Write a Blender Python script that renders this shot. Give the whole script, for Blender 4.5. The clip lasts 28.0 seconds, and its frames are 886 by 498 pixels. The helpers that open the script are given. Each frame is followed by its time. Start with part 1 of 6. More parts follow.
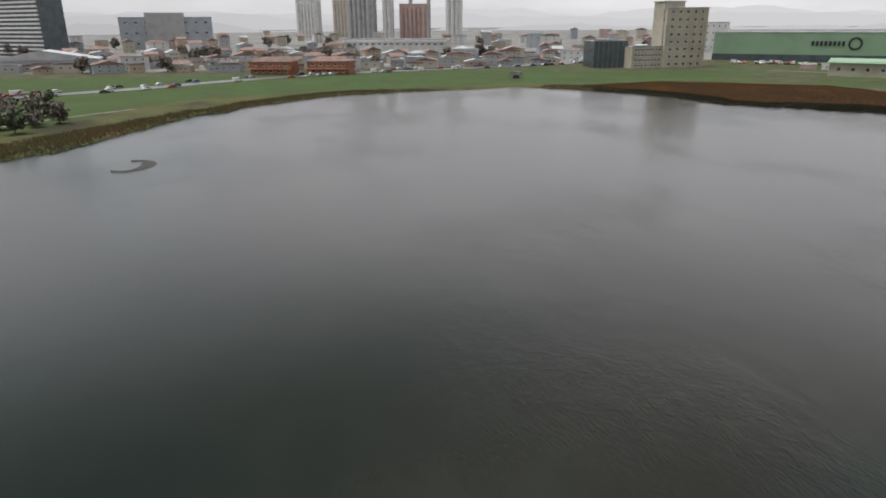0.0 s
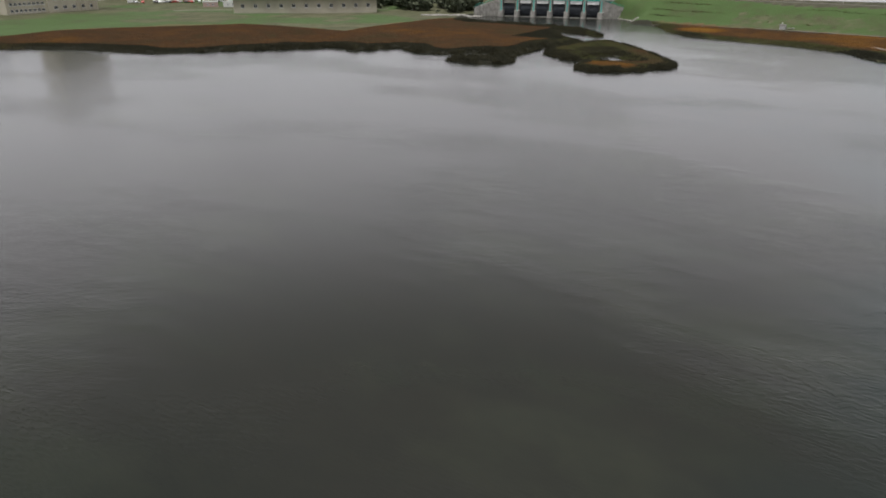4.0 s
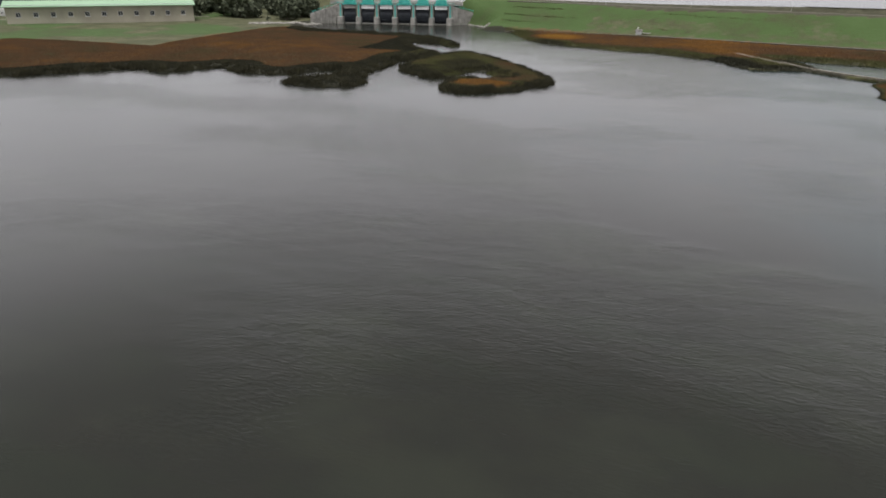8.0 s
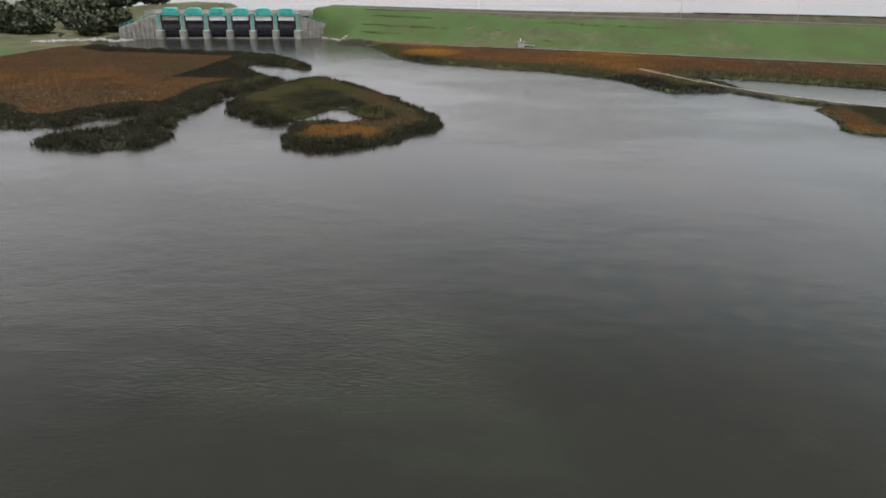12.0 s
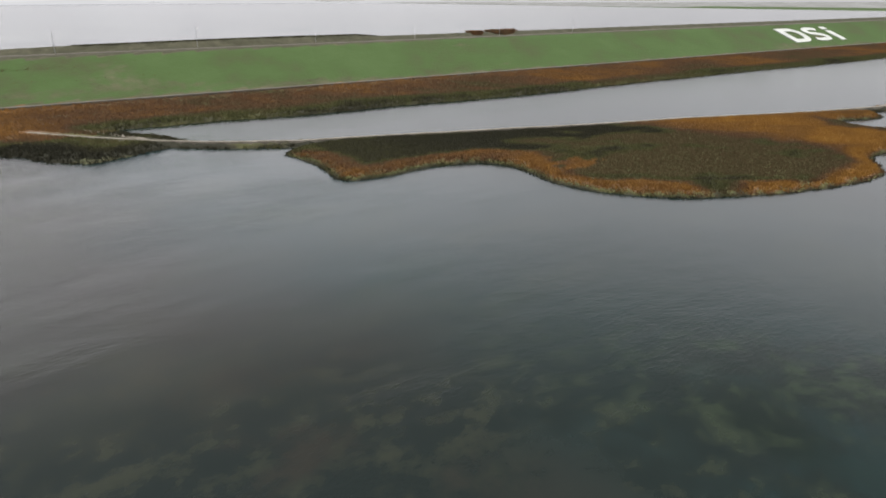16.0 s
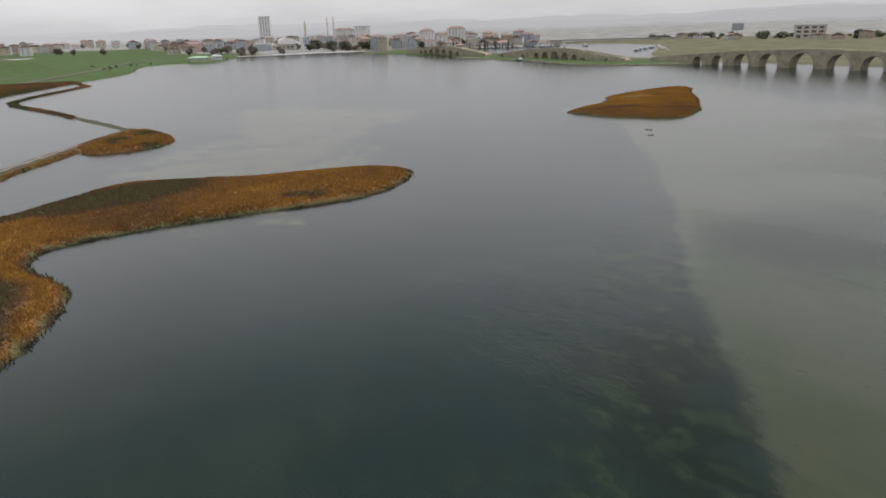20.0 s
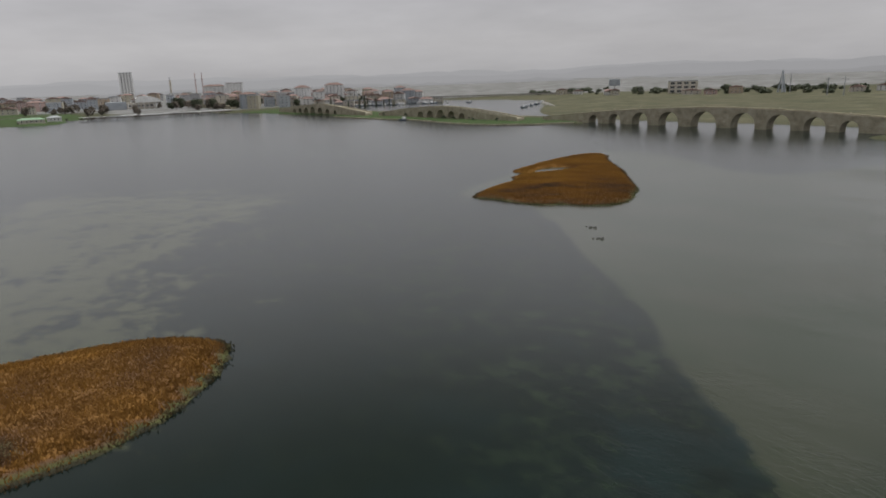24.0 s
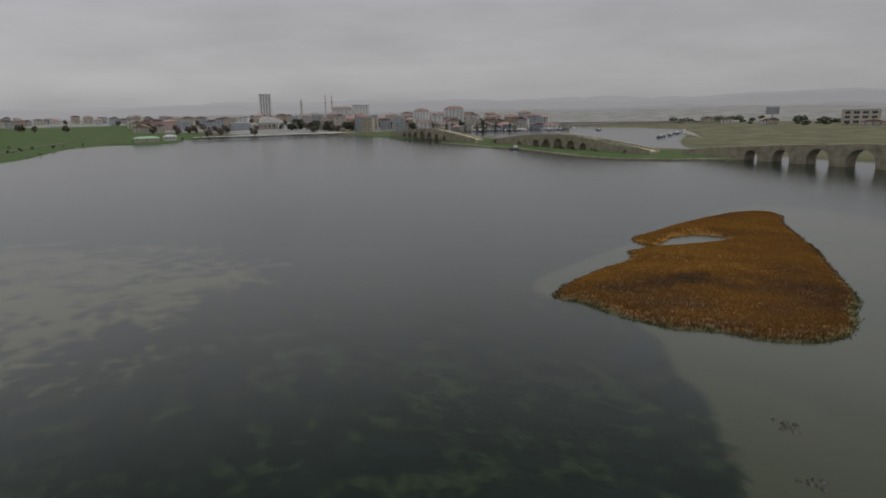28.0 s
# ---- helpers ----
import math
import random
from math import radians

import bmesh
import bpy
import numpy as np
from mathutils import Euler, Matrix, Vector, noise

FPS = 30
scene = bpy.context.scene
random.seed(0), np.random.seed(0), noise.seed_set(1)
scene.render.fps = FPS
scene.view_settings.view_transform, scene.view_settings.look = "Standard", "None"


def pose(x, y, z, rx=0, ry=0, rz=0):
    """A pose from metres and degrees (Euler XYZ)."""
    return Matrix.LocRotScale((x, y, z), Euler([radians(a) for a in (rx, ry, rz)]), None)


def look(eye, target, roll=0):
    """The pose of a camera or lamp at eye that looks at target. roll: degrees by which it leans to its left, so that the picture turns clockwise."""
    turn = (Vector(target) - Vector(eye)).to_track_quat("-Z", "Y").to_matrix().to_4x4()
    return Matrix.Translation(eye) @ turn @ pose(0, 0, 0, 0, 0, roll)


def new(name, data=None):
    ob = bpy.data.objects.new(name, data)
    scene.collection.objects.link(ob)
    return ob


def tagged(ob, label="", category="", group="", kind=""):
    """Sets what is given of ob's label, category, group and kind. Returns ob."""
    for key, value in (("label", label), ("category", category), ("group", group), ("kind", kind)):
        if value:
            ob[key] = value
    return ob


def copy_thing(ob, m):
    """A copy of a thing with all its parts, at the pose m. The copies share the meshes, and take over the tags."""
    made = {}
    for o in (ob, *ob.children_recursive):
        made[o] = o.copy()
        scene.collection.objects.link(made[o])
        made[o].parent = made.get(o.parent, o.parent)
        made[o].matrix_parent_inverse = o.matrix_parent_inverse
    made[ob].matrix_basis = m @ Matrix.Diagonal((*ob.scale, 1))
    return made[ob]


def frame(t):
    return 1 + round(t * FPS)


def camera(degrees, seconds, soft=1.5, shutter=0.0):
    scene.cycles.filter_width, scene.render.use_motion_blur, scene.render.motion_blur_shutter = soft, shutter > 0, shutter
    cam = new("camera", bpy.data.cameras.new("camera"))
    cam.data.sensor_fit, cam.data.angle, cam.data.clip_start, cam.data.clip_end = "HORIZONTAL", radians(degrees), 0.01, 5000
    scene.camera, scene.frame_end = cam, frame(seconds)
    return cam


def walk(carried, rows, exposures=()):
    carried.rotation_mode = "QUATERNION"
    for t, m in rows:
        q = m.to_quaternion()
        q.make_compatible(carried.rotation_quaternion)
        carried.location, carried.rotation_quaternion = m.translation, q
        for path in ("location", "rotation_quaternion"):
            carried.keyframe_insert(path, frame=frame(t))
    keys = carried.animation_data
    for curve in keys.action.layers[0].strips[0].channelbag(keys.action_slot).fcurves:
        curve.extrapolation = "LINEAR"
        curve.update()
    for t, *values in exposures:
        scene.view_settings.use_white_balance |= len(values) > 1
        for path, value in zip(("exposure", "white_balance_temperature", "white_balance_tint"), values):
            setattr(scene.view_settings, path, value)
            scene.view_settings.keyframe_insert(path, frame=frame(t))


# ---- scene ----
cam = camera(68.0, 28.0, 1.8)
PATH = [
    (0, (54.530, -126.221, 31.665), (52.680, -125.827, 31.015), -0.42),
    (0.5, (49.513, -126.969, 31.526), (47.751, -126.330, 30.829), -0.32),
    (1, (44.511, -127.090, 31.433), (42.882, -126.193, 30.697), -0.21),
    (1.5, (39.602, -126.604, 31.387), (38.118, -125.502, 30.621), 0.05),
    (2, (34.918, -125.584, 31.380), (33.588, -124.318, 30.586), 0.08),
    (2.5, (30.604, -124.089, 31.394), (29.437, -122.678, 30.589), 0.03),
    (3, (26.737, -122.151, 31.398), (25.659, -120.674, 30.589), -0.00),
    (3.5, (23.297, -119.787, 31.377), (22.254, -118.286, 30.565), 0.07),
    (4, (20.206, -117.015, 31.323), (19.312, -115.420, 30.511), 0.25),
    (4.5, (17.417, -113.833, 31.229), (16.652, -112.173, 30.419), 0.46),
    (6.5, (7.853, -96.572, 30.428), (7.303, -94.824, 29.626), 0.71),
    (7, (5.558, -91.386, 30.367), (5.046, -89.626, 29.566), 0.68),
    (7.5, (3.328, -85.969, 30.323), (2.828, -84.206, 29.522), 0.69),
    (8, (1.148, -80.323, 30.269), (0.653, -78.559, 29.467), 0.70),
    (8.5, (-0.969, -74.417, 30.175), (-1.440, -72.646, 29.373), 0.72),
    (9, (-2.994, -68.225, 30.037), (-3.429, -66.444, 29.237), 0.74),
    (9.5, (-4.885, -61.748, 29.874), (-5.281, -59.957, 29.077), 0.75),
    (10, (-6.600, -55.005, 29.714), (-6.937, -53.201, 28.920), 0.78),
    (10.5, (-8.148, -48.074, 29.578), (-8.434, -46.261, 28.785), 0.73),
    (11, (-9.511, -41.037, 29.476), (-9.739, -39.215, 28.684), 0.67),
    (11.5, (-10.639, -34.001, 29.390), (-10.812, -32.172, 28.599), 0.66),
    (13.5, (-8.918, -6.951, 28.745), (-8.751, -5.114, 27.971), 1.00),
    (14, (-8.323, -0.215, 28.635), (-7.977, 1.601, 27.873), 0.76),
    (14.5, (-7.269, 6.235, 28.487), (-6.719, 8.006, 27.736), 0.62),
    (15, (-5.627, 12.373, 28.305), (-4.811, 14.043, 27.566), 0.46),
    (15.5, (-3.404, 18.142, 28.131), (-2.350, 19.678, 27.402), 0.04),
    (16, (-0.710, 23.507, 27.988), (0.614, 24.823, 27.268), -0.19),
    (16.5, (2.350, 28.441, 27.861), (3.941, 29.420, 27.147), -0.48),
    (17, (5.907, 32.896, 27.748), (7.681, 33.489, 27.041), -0.75),
    (17.5, (10.158, 36.710, 27.713), (12.009, 36.997, 27.013), -0.81),
    (18, (15.228, 39.679, 27.773), (17.106, 39.677, 27.085), -1.00),
    (18.5, (21.128, 41.674, 27.892), (22.991, 41.416, 27.213), -1.24),
    (19, (27.684, 42.685, 28.045), (29.492, 42.150, 27.377), -1.45),
    (19.5, (34.570, 42.668, 28.203), (36.302, 41.913, 27.546), -1.66),
    (20, (41.509, 41.582, 28.353), (43.178, 40.686, 27.712), -1.85),
    (20.5, (48.297, 39.477, 28.506), (49.909, 38.473, 27.880), -2.00),
    (21, (54.869, 36.493, 28.677), (56.415, 35.380, 28.067), -2.12),
    (21.5, (61.253, 32.826, 28.861), (62.777, 31.674, 28.268), -2.15),
    (23.5, (86.257, 13.253, 29.203), (87.774, 12.057, 28.686), -1.93),
    (24, (92.124, 7.625, 29.418), (93.642, 6.424, 28.915), -1.92),
    (24.5, (97.988, 1.804, 29.592), (99.513, 0.606, 29.103), -1.88),
    (25, (103.906, -4.232, 29.691), (105.438, -5.426, 29.215), -1.83),
    (25.5, (109.844, -10.514, 29.674), (111.389, -11.696, 29.210), -1.80),
    (26, (115.760, -17.020, 29.523), (117.368, -18.121, 29.073), -1.67),
    (26.5, (121.637, -23.641, 29.239), (123.288, -24.680, 28.799), -1.51),
    (27, (127.485, -30.258, 28.845), (129.169, -31.247, 28.413), -1.34),
    (27.5, (133.363, -36.781, 28.365), (135.075, -37.723, 27.938), -1.25),
    (28, (139.355, -43.178, 27.816), (141.095, -44.069, 27.393), -1.12),
]
walk(cam, [(t, look(eye, target, roll)) for t, eye, target, roll in PATH],
     [(0, 0.92), (4, 1.06), (8, 1.1), (11, 1.2), (14, 1.3), (16, 1.32), (18, 1.2), (20, 1.08), (21, 0.92), (24, 0.54), (28, 0.28)])

# ---------------------------------------------------------------- world, sun
world = bpy.data.worlds.new("overcast_sky")
scene.world = world
world.use_nodes = True
wn, wl = world.node_tree.nodes, world.node_tree.links
wn.clear()


def wnode(kind, **inputs):
    n = wn.new(kind)
    for k, v in inputs.items():
        n.inputs[k].default_value = v
    return n


sky = wn.new("ShaderNodeTexSky")
sky.sky_type, sky.sun_disc = "NISHITA", False
sky.sun_elevation, sky.sun_rotation = radians(75), radians(190)
sky.air_density, sky.dust_density = 1.0, 6.0
grey = wnode("ShaderNodeHueSaturation", Saturation=0.05, Value=0.013)
wl.new(sky.outputs[0], grey.inputs["Color"])
wco = wn.new("ShaderNodeTexCoord")
wsep = wn.new("ShaderNodeSeparateXYZ")
wl.new(wco.outputs["Generated"], wsep.inputs[0])
ramp = wn.new("ShaderNodeValToRGB")
ramp.color_ramp.elements[0].position, ramp.color_ramp.elements[0].color = 0.0, (0.315, 0.311, 0.318, 1)
ramp.color_ramp.elements[1].position, ramp.color_ramp.elements[1].color = 1.0, (0.60, 0.60, 0.62, 1)
for pos, col in ((0.05, (0.37, 0.363, 0.37, 1)), (0.14, (0.336, 0.334, 0.353, 1)), (0.27, (0.475, 0.466, 0.492, 1)), (0.37, (0.44, 0.433, 0.460, 1)), (0.46, (0.20, 0.198, 0.212, 1)), (0.53, (0.080, 0.080, 0.086, 1)), (0.80, (0.090, 0.090, 0.095, 1))):
    ramp.color_ramp.elements.new(pos).color = col
wl.new(wsep.outputs["Z"], ramp.inputs[0])
wmap = wn.new("ShaderNodeMapping")
wmap.inputs["Scale"].default_value = (2.0, 2.0, 9.0)
wl.new(wco.outputs["Generated"], wmap.inputs[0])
cloud = wnode("ShaderNodeTexNoise", Scale=1.6, Detail=5.0, Roughness=0.55)
wl.new(wmap.outputs[0], cloud.inputs["Vector"])
cr = wn.new("ShaderNodeMapRange")
cr.inputs["From Min"].default_value, cr.inputs["From Max"].default_value = 0.3, 0.7
cr.inputs["To Min"].default_value, cr.inputs["To Max"].default_value = 0.86, 1.10
wl.new(cloud.outputs["Fac"], cr.inputs[0])
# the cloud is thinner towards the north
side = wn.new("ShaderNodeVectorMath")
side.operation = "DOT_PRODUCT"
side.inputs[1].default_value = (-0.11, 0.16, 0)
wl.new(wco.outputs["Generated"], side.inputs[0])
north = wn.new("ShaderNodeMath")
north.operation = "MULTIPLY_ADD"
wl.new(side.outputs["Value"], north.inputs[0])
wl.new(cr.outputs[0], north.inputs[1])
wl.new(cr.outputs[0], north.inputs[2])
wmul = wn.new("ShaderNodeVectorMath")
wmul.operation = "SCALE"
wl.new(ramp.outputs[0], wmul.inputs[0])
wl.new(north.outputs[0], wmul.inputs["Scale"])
wadd = wn.new("ShaderNodeVectorMath")
wl.new(wmul.outputs[0], wadd.inputs[0])
wl.new(grey.outputs[0], wadd.inputs[1])
wbg = wnode("ShaderNodeBackground", Strength=1.0)
wl.new(wadd.outputs[0], wbg.inputs[0])
wl.new(wbg.outputs[0], wn.new("ShaderNodeOutputWorld").inputs[0])

sun = new("sun", bpy.data.lights.new("sun", "SUN"))
sun.data.energy, sun.data.angle, sun.data.color = 2.1, radians(36), (1.0, 0.98, 0.96)
sun.matrix_world = look((-20, -110, 430), (0, 0, 0))


# ---------------------------------------------------------------- materials
def material(name, cols, scale=1.0, fine=8.0, rough=0.85, bump=0.15, metal=0.0, spec=0.3, island=0.0, dist=0.05):
    """Noise-varied surface: cols are the darkest, middle and lightest tone; scale and fine in cycles a metre."""
    m = bpy.data.materials.new(name)
    m.use_nodes = True
    nt = m.node_tree
    b = nt.nodes["Principled BSDF"]
    b.inputs["Roughness"].default_value, b.inputs["Metallic"].default_value = rough, metal
    b.inputs["Specular IOR Level"].default_value = spec
    geo = nt.nodes.new("ShaderNodeNewGeometry")
    n1, n2 = nt.nodes.new("ShaderNodeTexNoise"), nt.nodes.new("ShaderNodeTexNoise")
    n1.inputs["Scale"].default_value, n1.inputs["Detail"].default_value = scale, 5
    n2.inputs["Scale"].default_value, n2.inputs["Detail"].default_value = fine, 3
    for n in (n1, n2):
        nt.links.new(geo.outputs["Position"], n.inputs["Vector"])
    mix = nt.nodes.new("ShaderNodeMath")
    mix.operation = "MULTIPLY_ADD"
    nt.links.new(n2.outputs["Fac"], mix.inputs[0])
    mix.inputs[1].default_value = 0.45
    nt.links.new(n1.outputs["Fac"], mix.inputs[2])
    fac = mix.outputs[0]
    if island:
        isl = nt.nodes.new("ShaderNodeMath")
        isl.operation = "MULTIPLY_ADD"
        info = nt.nodes.new("ShaderNodeObjectInfo")
        nt.links.new(geo.outputs["Random Per Island"] if island > 0 else info.outputs["Random"], isl.inputs[0])
        isl.inputs[1].default_value = abs(island)
        nt.links.new(fac, isl.inputs[2])
        off = nt.nodes.new("ShaderNodeMath")
        off.operation = "SUBTRACT"
        nt.links.new(isl.outputs[0], off.inputs[0])
        off.inputs[1].default_value = abs(island) / 2
        fac = off.outputs[0]
    r = nt.nodes.new("ShaderNodeValToRGB")
    e = r.color_ramp.elements
    e[0].position, e[0].color = 0.45, (*cols[0], 1)
    e[1].position, e[1].color = 1.0, (*cols[2], 1)
    e.new(0.72).color = (*cols[1], 1)
    nt.links.new(fac, r.inputs[0])
    nt.links.new(r.outputs[0], b.inputs["Base Color"])
    if bump:
        bp = nt.nodes.new("ShaderNodeBump")
        bp.inputs["Strength"].default_value, bp.inputs["Distance"].default_value = bump, dist
        nt.links.new(n2.outputs["Fac"], bp.inputs["Height"])
        nt.links.new(bp.outputs[0], b.inputs["Normal"])
    return m


def tones(c, lo=0.75, hi=1.2):
    return tuple(v * lo for v in c), c, tuple(min(1, v * hi) for v in c)


REED_TONES = ((0.0, (0.022, 0.022, 0.015)), (0.14, (0.038, 0.036, 0.021)), (0.25, (0.070, 0.074, 0.028)), (0.36, (0.080, 0.064, 0.032)), (0.47, (0.108, 0.061, 0.034)), (0.60, (0.182, 0.094, 0.028)), (0.78, (0.254, 0.128, 0.028)), (1.0, (0.31, 0.19, 0.042)))


def reed_ramp(node):
    e = node.color_ramp.elements
    while len(e) > 1:
        e.remove(e[0])
    e[0].position, e[0].color = REED_TONES[0][0], (*REED_TONES[0][1], 1)
    for pos, c in REED_TONES[1:]:
        e.new(pos).color = (*c, 1)


def cover_material(name, layers, rough=0.95, bump=0.5):
    """Ground: each layer is (attribute, colours, scale); the attribute of the mesh tells how much of it covers."""
    m = bpy.data.materials.new(name)
    m.use_nodes = True
    nt = m.node_tree
    b = nt.nodes["Principled BSDF"]
    b.inputs["Roughness"].default_value, b.inputs["Specular IOR Level"].default_value = rough, 0.15
    geo = nt.nodes.new("ShaderNodeNewGeometry")
    now = None
    for attr, cols, scale in layers:
        n1, n2 = nt.nodes.new("ShaderNodeTexNoise"), nt.nodes.new("ShaderNodeTexNoise")
        n1.inputs["Scale"].default_value, n1.inputs["Detail"].default_value = scale, 8
        n1.inputs["Roughness"].default_value = 0.65
        nt.links.new(geo.outputs["Position"], n1.inputs["Vector"])
        r = nt.nodes.new("ShaderNodeValToRGB")
        e = r.color_ramp.elements
        e[0].position, e[0].color = 0.32, (*cols[0], 1)
        e[1].position, e[1].color = 0.70, (*cols[2], 1)
        e.new(0.5).color = (*cols[1], 1)
        nt.links.new(n1.outputs["Fac"], r.inputs[0])
        if attr == "reed":
            ta = nt.nodes.new("ShaderNodeAttribute")
            ta.attribute_name = "tone"
            tm = nt.nodes.new("ShaderNodeMath")
            tm.operation = "MULTIPLY_ADD"
            nt.links.new(n1.outputs["Fac"], tm.inputs[0])
            tm.inputs[1].default_value = 0.3
            nt.links.new(ta.outputs["Fac"], tm.inputs[2])
            ts = nt.nodes.new("ShaderNodeMath")
            ts.operation = "SUBTRACT"
            nt.links.new(tm.outputs[0], ts.inputs[0])
            ts.inputs[1].default_value = 0.24
            reed_ramp(r)
            nt.links.new(ts.outputs[0], r.inputs[0])
        if now is None:
            now = r.outputs[0]
            continue
        a = nt.nodes.new("ShaderNodeAttribute")
        a.attribute_name = attr
        n2.inputs["Scale"].default_value, n2.inputs["Detail"].default_value = 0.25, 6
        nt.links.new(geo.outputs["Position"], n2.inputs["Vector"])
        edge = nt.nodes.new("ShaderNodeMath")
        edge.operation = "MULTIPLY_ADD"
        nt.links.new(n2.outputs["Fac"], edge.inputs[0])
        edge.inputs[1].default_value = 0.9
        nt.links.new(a.outputs["Fac"], edge.inputs[2])
        mr = nt.nodes.new("ShaderNodeMapRange")
        mr.interpolation_type = "SMOOTHSTEP"
        mr.inputs["From Min"].default_value, mr.inputs["From Max"].default_value = 0.75, 1.15
        nt.links.new(edge.outputs[0], mr.inputs[0])
        mx = nt.nodes.new("ShaderNodeMix")
        mx.data_type = "RGBA"
        nt.links.new(mr.outputs[0], mx.inputs["Factor"])
        nt.links.new(now, mx.inputs["A"])
        nt.links.new(r.outputs[0], mx.inputs["B"])
        now = mx.outputs["Result"]
    nt.links.new(now, b.inputs["Base Color"])
    nb = nt.nodes.new("ShaderNodeTexNoise")
    nb.inputs["Scale"].default_value, nb.inputs["Detail"].default_value = 1.2, 6
    nt.links.new(geo.outputs["Position"], nb.inputs["Vector"])
    bp = nt.nodes.new("ShaderNodeBump")
    bp.inputs["Strength"].default_value, bp.inputs["Distance"].default_value = bump, 0.5
    nt.links.new(nb.outputs["Fac"], bp.inputs["Height"])
    nt.links.new(bp.outputs[0], b.inputs["Normal"])
    return m


GROUND_MAT = cover_material("ground_cover", (
    ("", ((0.040, 0.043, 0.022), (0.062, 0.064, 0.034), (0.095, 0.09, 0.056)), 0.12),
    ("grass", ((0.046, 0.052, 0.024), (0.043, 0.071, 0.023), (0.052, 0.083, 0.029)), 0.045),
    ("reed", ((0.040, 0.026, 0.016), (0.085, 0.050, 0.028), (0.13, 0.085, 0.045)), 0.12),
    ("dry", ((0.052, 0.058, 0.032), (0.084, 0.082, 0.048), (0.128, 0.118, 0.076)), 0.045),
    ("urban_haze", ((0.09, 0.095, 0.08), (0.165, 0.165, 0.158), (0.25, 0.25, 0.25)), 0.03),
    ("stone", ((0.034, 0.034, 0.021), (0.050, 0.049, 0.032), (0.075, 0.070, 0.048)), 0.25)))


def water_material(name, deep, mud, sand, weed, lush=(0.028, 0.033, 0.018), pale=(0.049, 0.054, 0.031)):
    m = bpy.data.materials.new(name)
    m.use_nodes = True
    nt = m.node_tree
    b = nt.nodes["Principled BSDF"]
    b.inputs["Roughness"].default_value, b.inputs["IOR"].default_value = 0.175, 1.333
    geo = nt.nodes.new("ShaderNodeNewGeometry")

    def noise_tex(scale, detail, stretch=None, rough=0.55):
        n = nt.nodes.new("ShaderNodeTexNoise")
        n.inputs["Scale"].default_value, n.inputs["Detail"].default_value, n.inputs["Roughness"].default_value = scale, detail, rough
        if stretch:
            mp = nt.nodes.new("ShaderNodeMapping")
            mp.inputs["Rotation"].default_value = (0, 0, stretch[1])
            mp.inputs["Scale"].default_value = (1, stretch[0], 1)
            nt.links.new(geo.outputs["Position"], mp.inputs[0])
            nt.links.new(mp.outputs[0], n.inputs["Vector"])
        else:
            nt.links.new(geo.outputs["Position"], n.inputs["Vector"])
        return n.outputs["Fac"]

    def span(value, lo, hi, a=0.0, c=1.0):
        mr = nt.nodes.new("ShaderNodeMapRange")
        mr.interpolation_type = "SMOOTHSTEP"
        for k, v in (("From Min", lo), ("From Max", hi), ("To Min", a), ("To Max", c)):
            mr.inputs[k].default_value = v
        nt.links.new(value, mr.inputs[0])
        return mr.outputs[0]

    def calc(op, a, c):
        n = nt.nodes.new("ShaderNodeMath")
        n.operation = op
        for i, v in enumerate((a, c)):
            if isinstance(v, float):
                n.inputs[i].default_value = v
            else:
                nt.links.new(v, n.inputs[i])
        return n.outputs[0]

    def over(fac, a, c):
        n = nt.nodes.new("ShaderNodeMix")
        n.data_type = "RGBA"
        nt.links.new(fac, n.inputs["Factor"])
        for key, v in (("A", a), ("B", c)):
            if isinstance(v, tuple):
                n.inputs[key].default_value = (*v, 1)
            else:
                nt.links.new(v, n.inputs[key])
        return n.outputs["Result"]

    def attr(key):
        a = nt.nodes.new("ShaderNodeAttribute")
        a.attribute_name = key
        return a.outputs["Fac"]

    broad, patch, fleck, tiny = noise_tex(0.018, 4), noise_tex(0.09, 8, None, 0.66), noise_tex(0.27, 8, (1.7, 0.6), 0.72), noise_tex(0.05, 5, (2.5, 0.7), 0.6)
    cells, drift = noise_tex(0.30, 5, (1.25, 0.3), 0.62), noise_tex(0.035, 5, (1.6, 0.5), 0.6)
    # open water: green-grey over brown mud, with broad cloudy stains of the bottom
    col = over(span(calc("ADD", attr("brown"), calc("MULTIPLY", calc("SUBTRACT", broad, 0.5), 1.2)), 0.2, 0.8), deep, mud)
    col = over(calc("MULTIPLY", span(drift, 0.46, 0.66), 0.22), col, sand)
    col = over(calc("MULTIPLY", span(tiny, 0.50, 0.70), 0.12), col, lush)
    col = over(calc("MULTIPLY", attr("bed"), calc("ADD", calc("MULTIPLY", span(patch, 0.3, 0.6), 0.25), 0.72)), col, weed)
    # weed beds: dark mats with paler olive openings a few metres across
    mats = calc("MULTIPLY", attr("weed"), span(calc("ADD", calc("MULTIPLY", patch, 0.75), calc("MULTIPLY", drift, 0.25)), 0.40, 0.52))
    opening = calc("MULTIPLY", span(calc("ADD", calc("MULTIPLY", cells, 0.7), calc("MULTIPLY", patch, 0.3)), 0.47, 0.64), 0.7)
    col = over(calc("MULTIPLY", mats, 0.9), col, over(opening, over(attr("bed"), (0.0080, 0.0124, 0.0116), weed), over(span(attr("brown"), 0.1, 0.6), lush, (0.024, 0.027, 0.018))))
    # patchy sand bank, half grown over
    bank = span(calc("ADD", attr("bank"), calc("ADD", calc("MULTIPLY", calc("SUBTRACT", patch, 0.5), 1.9), calc("MULTIPLY", calc("SUBTRACT", cells, 0.5), 1.4))), 0.48, 0.86)
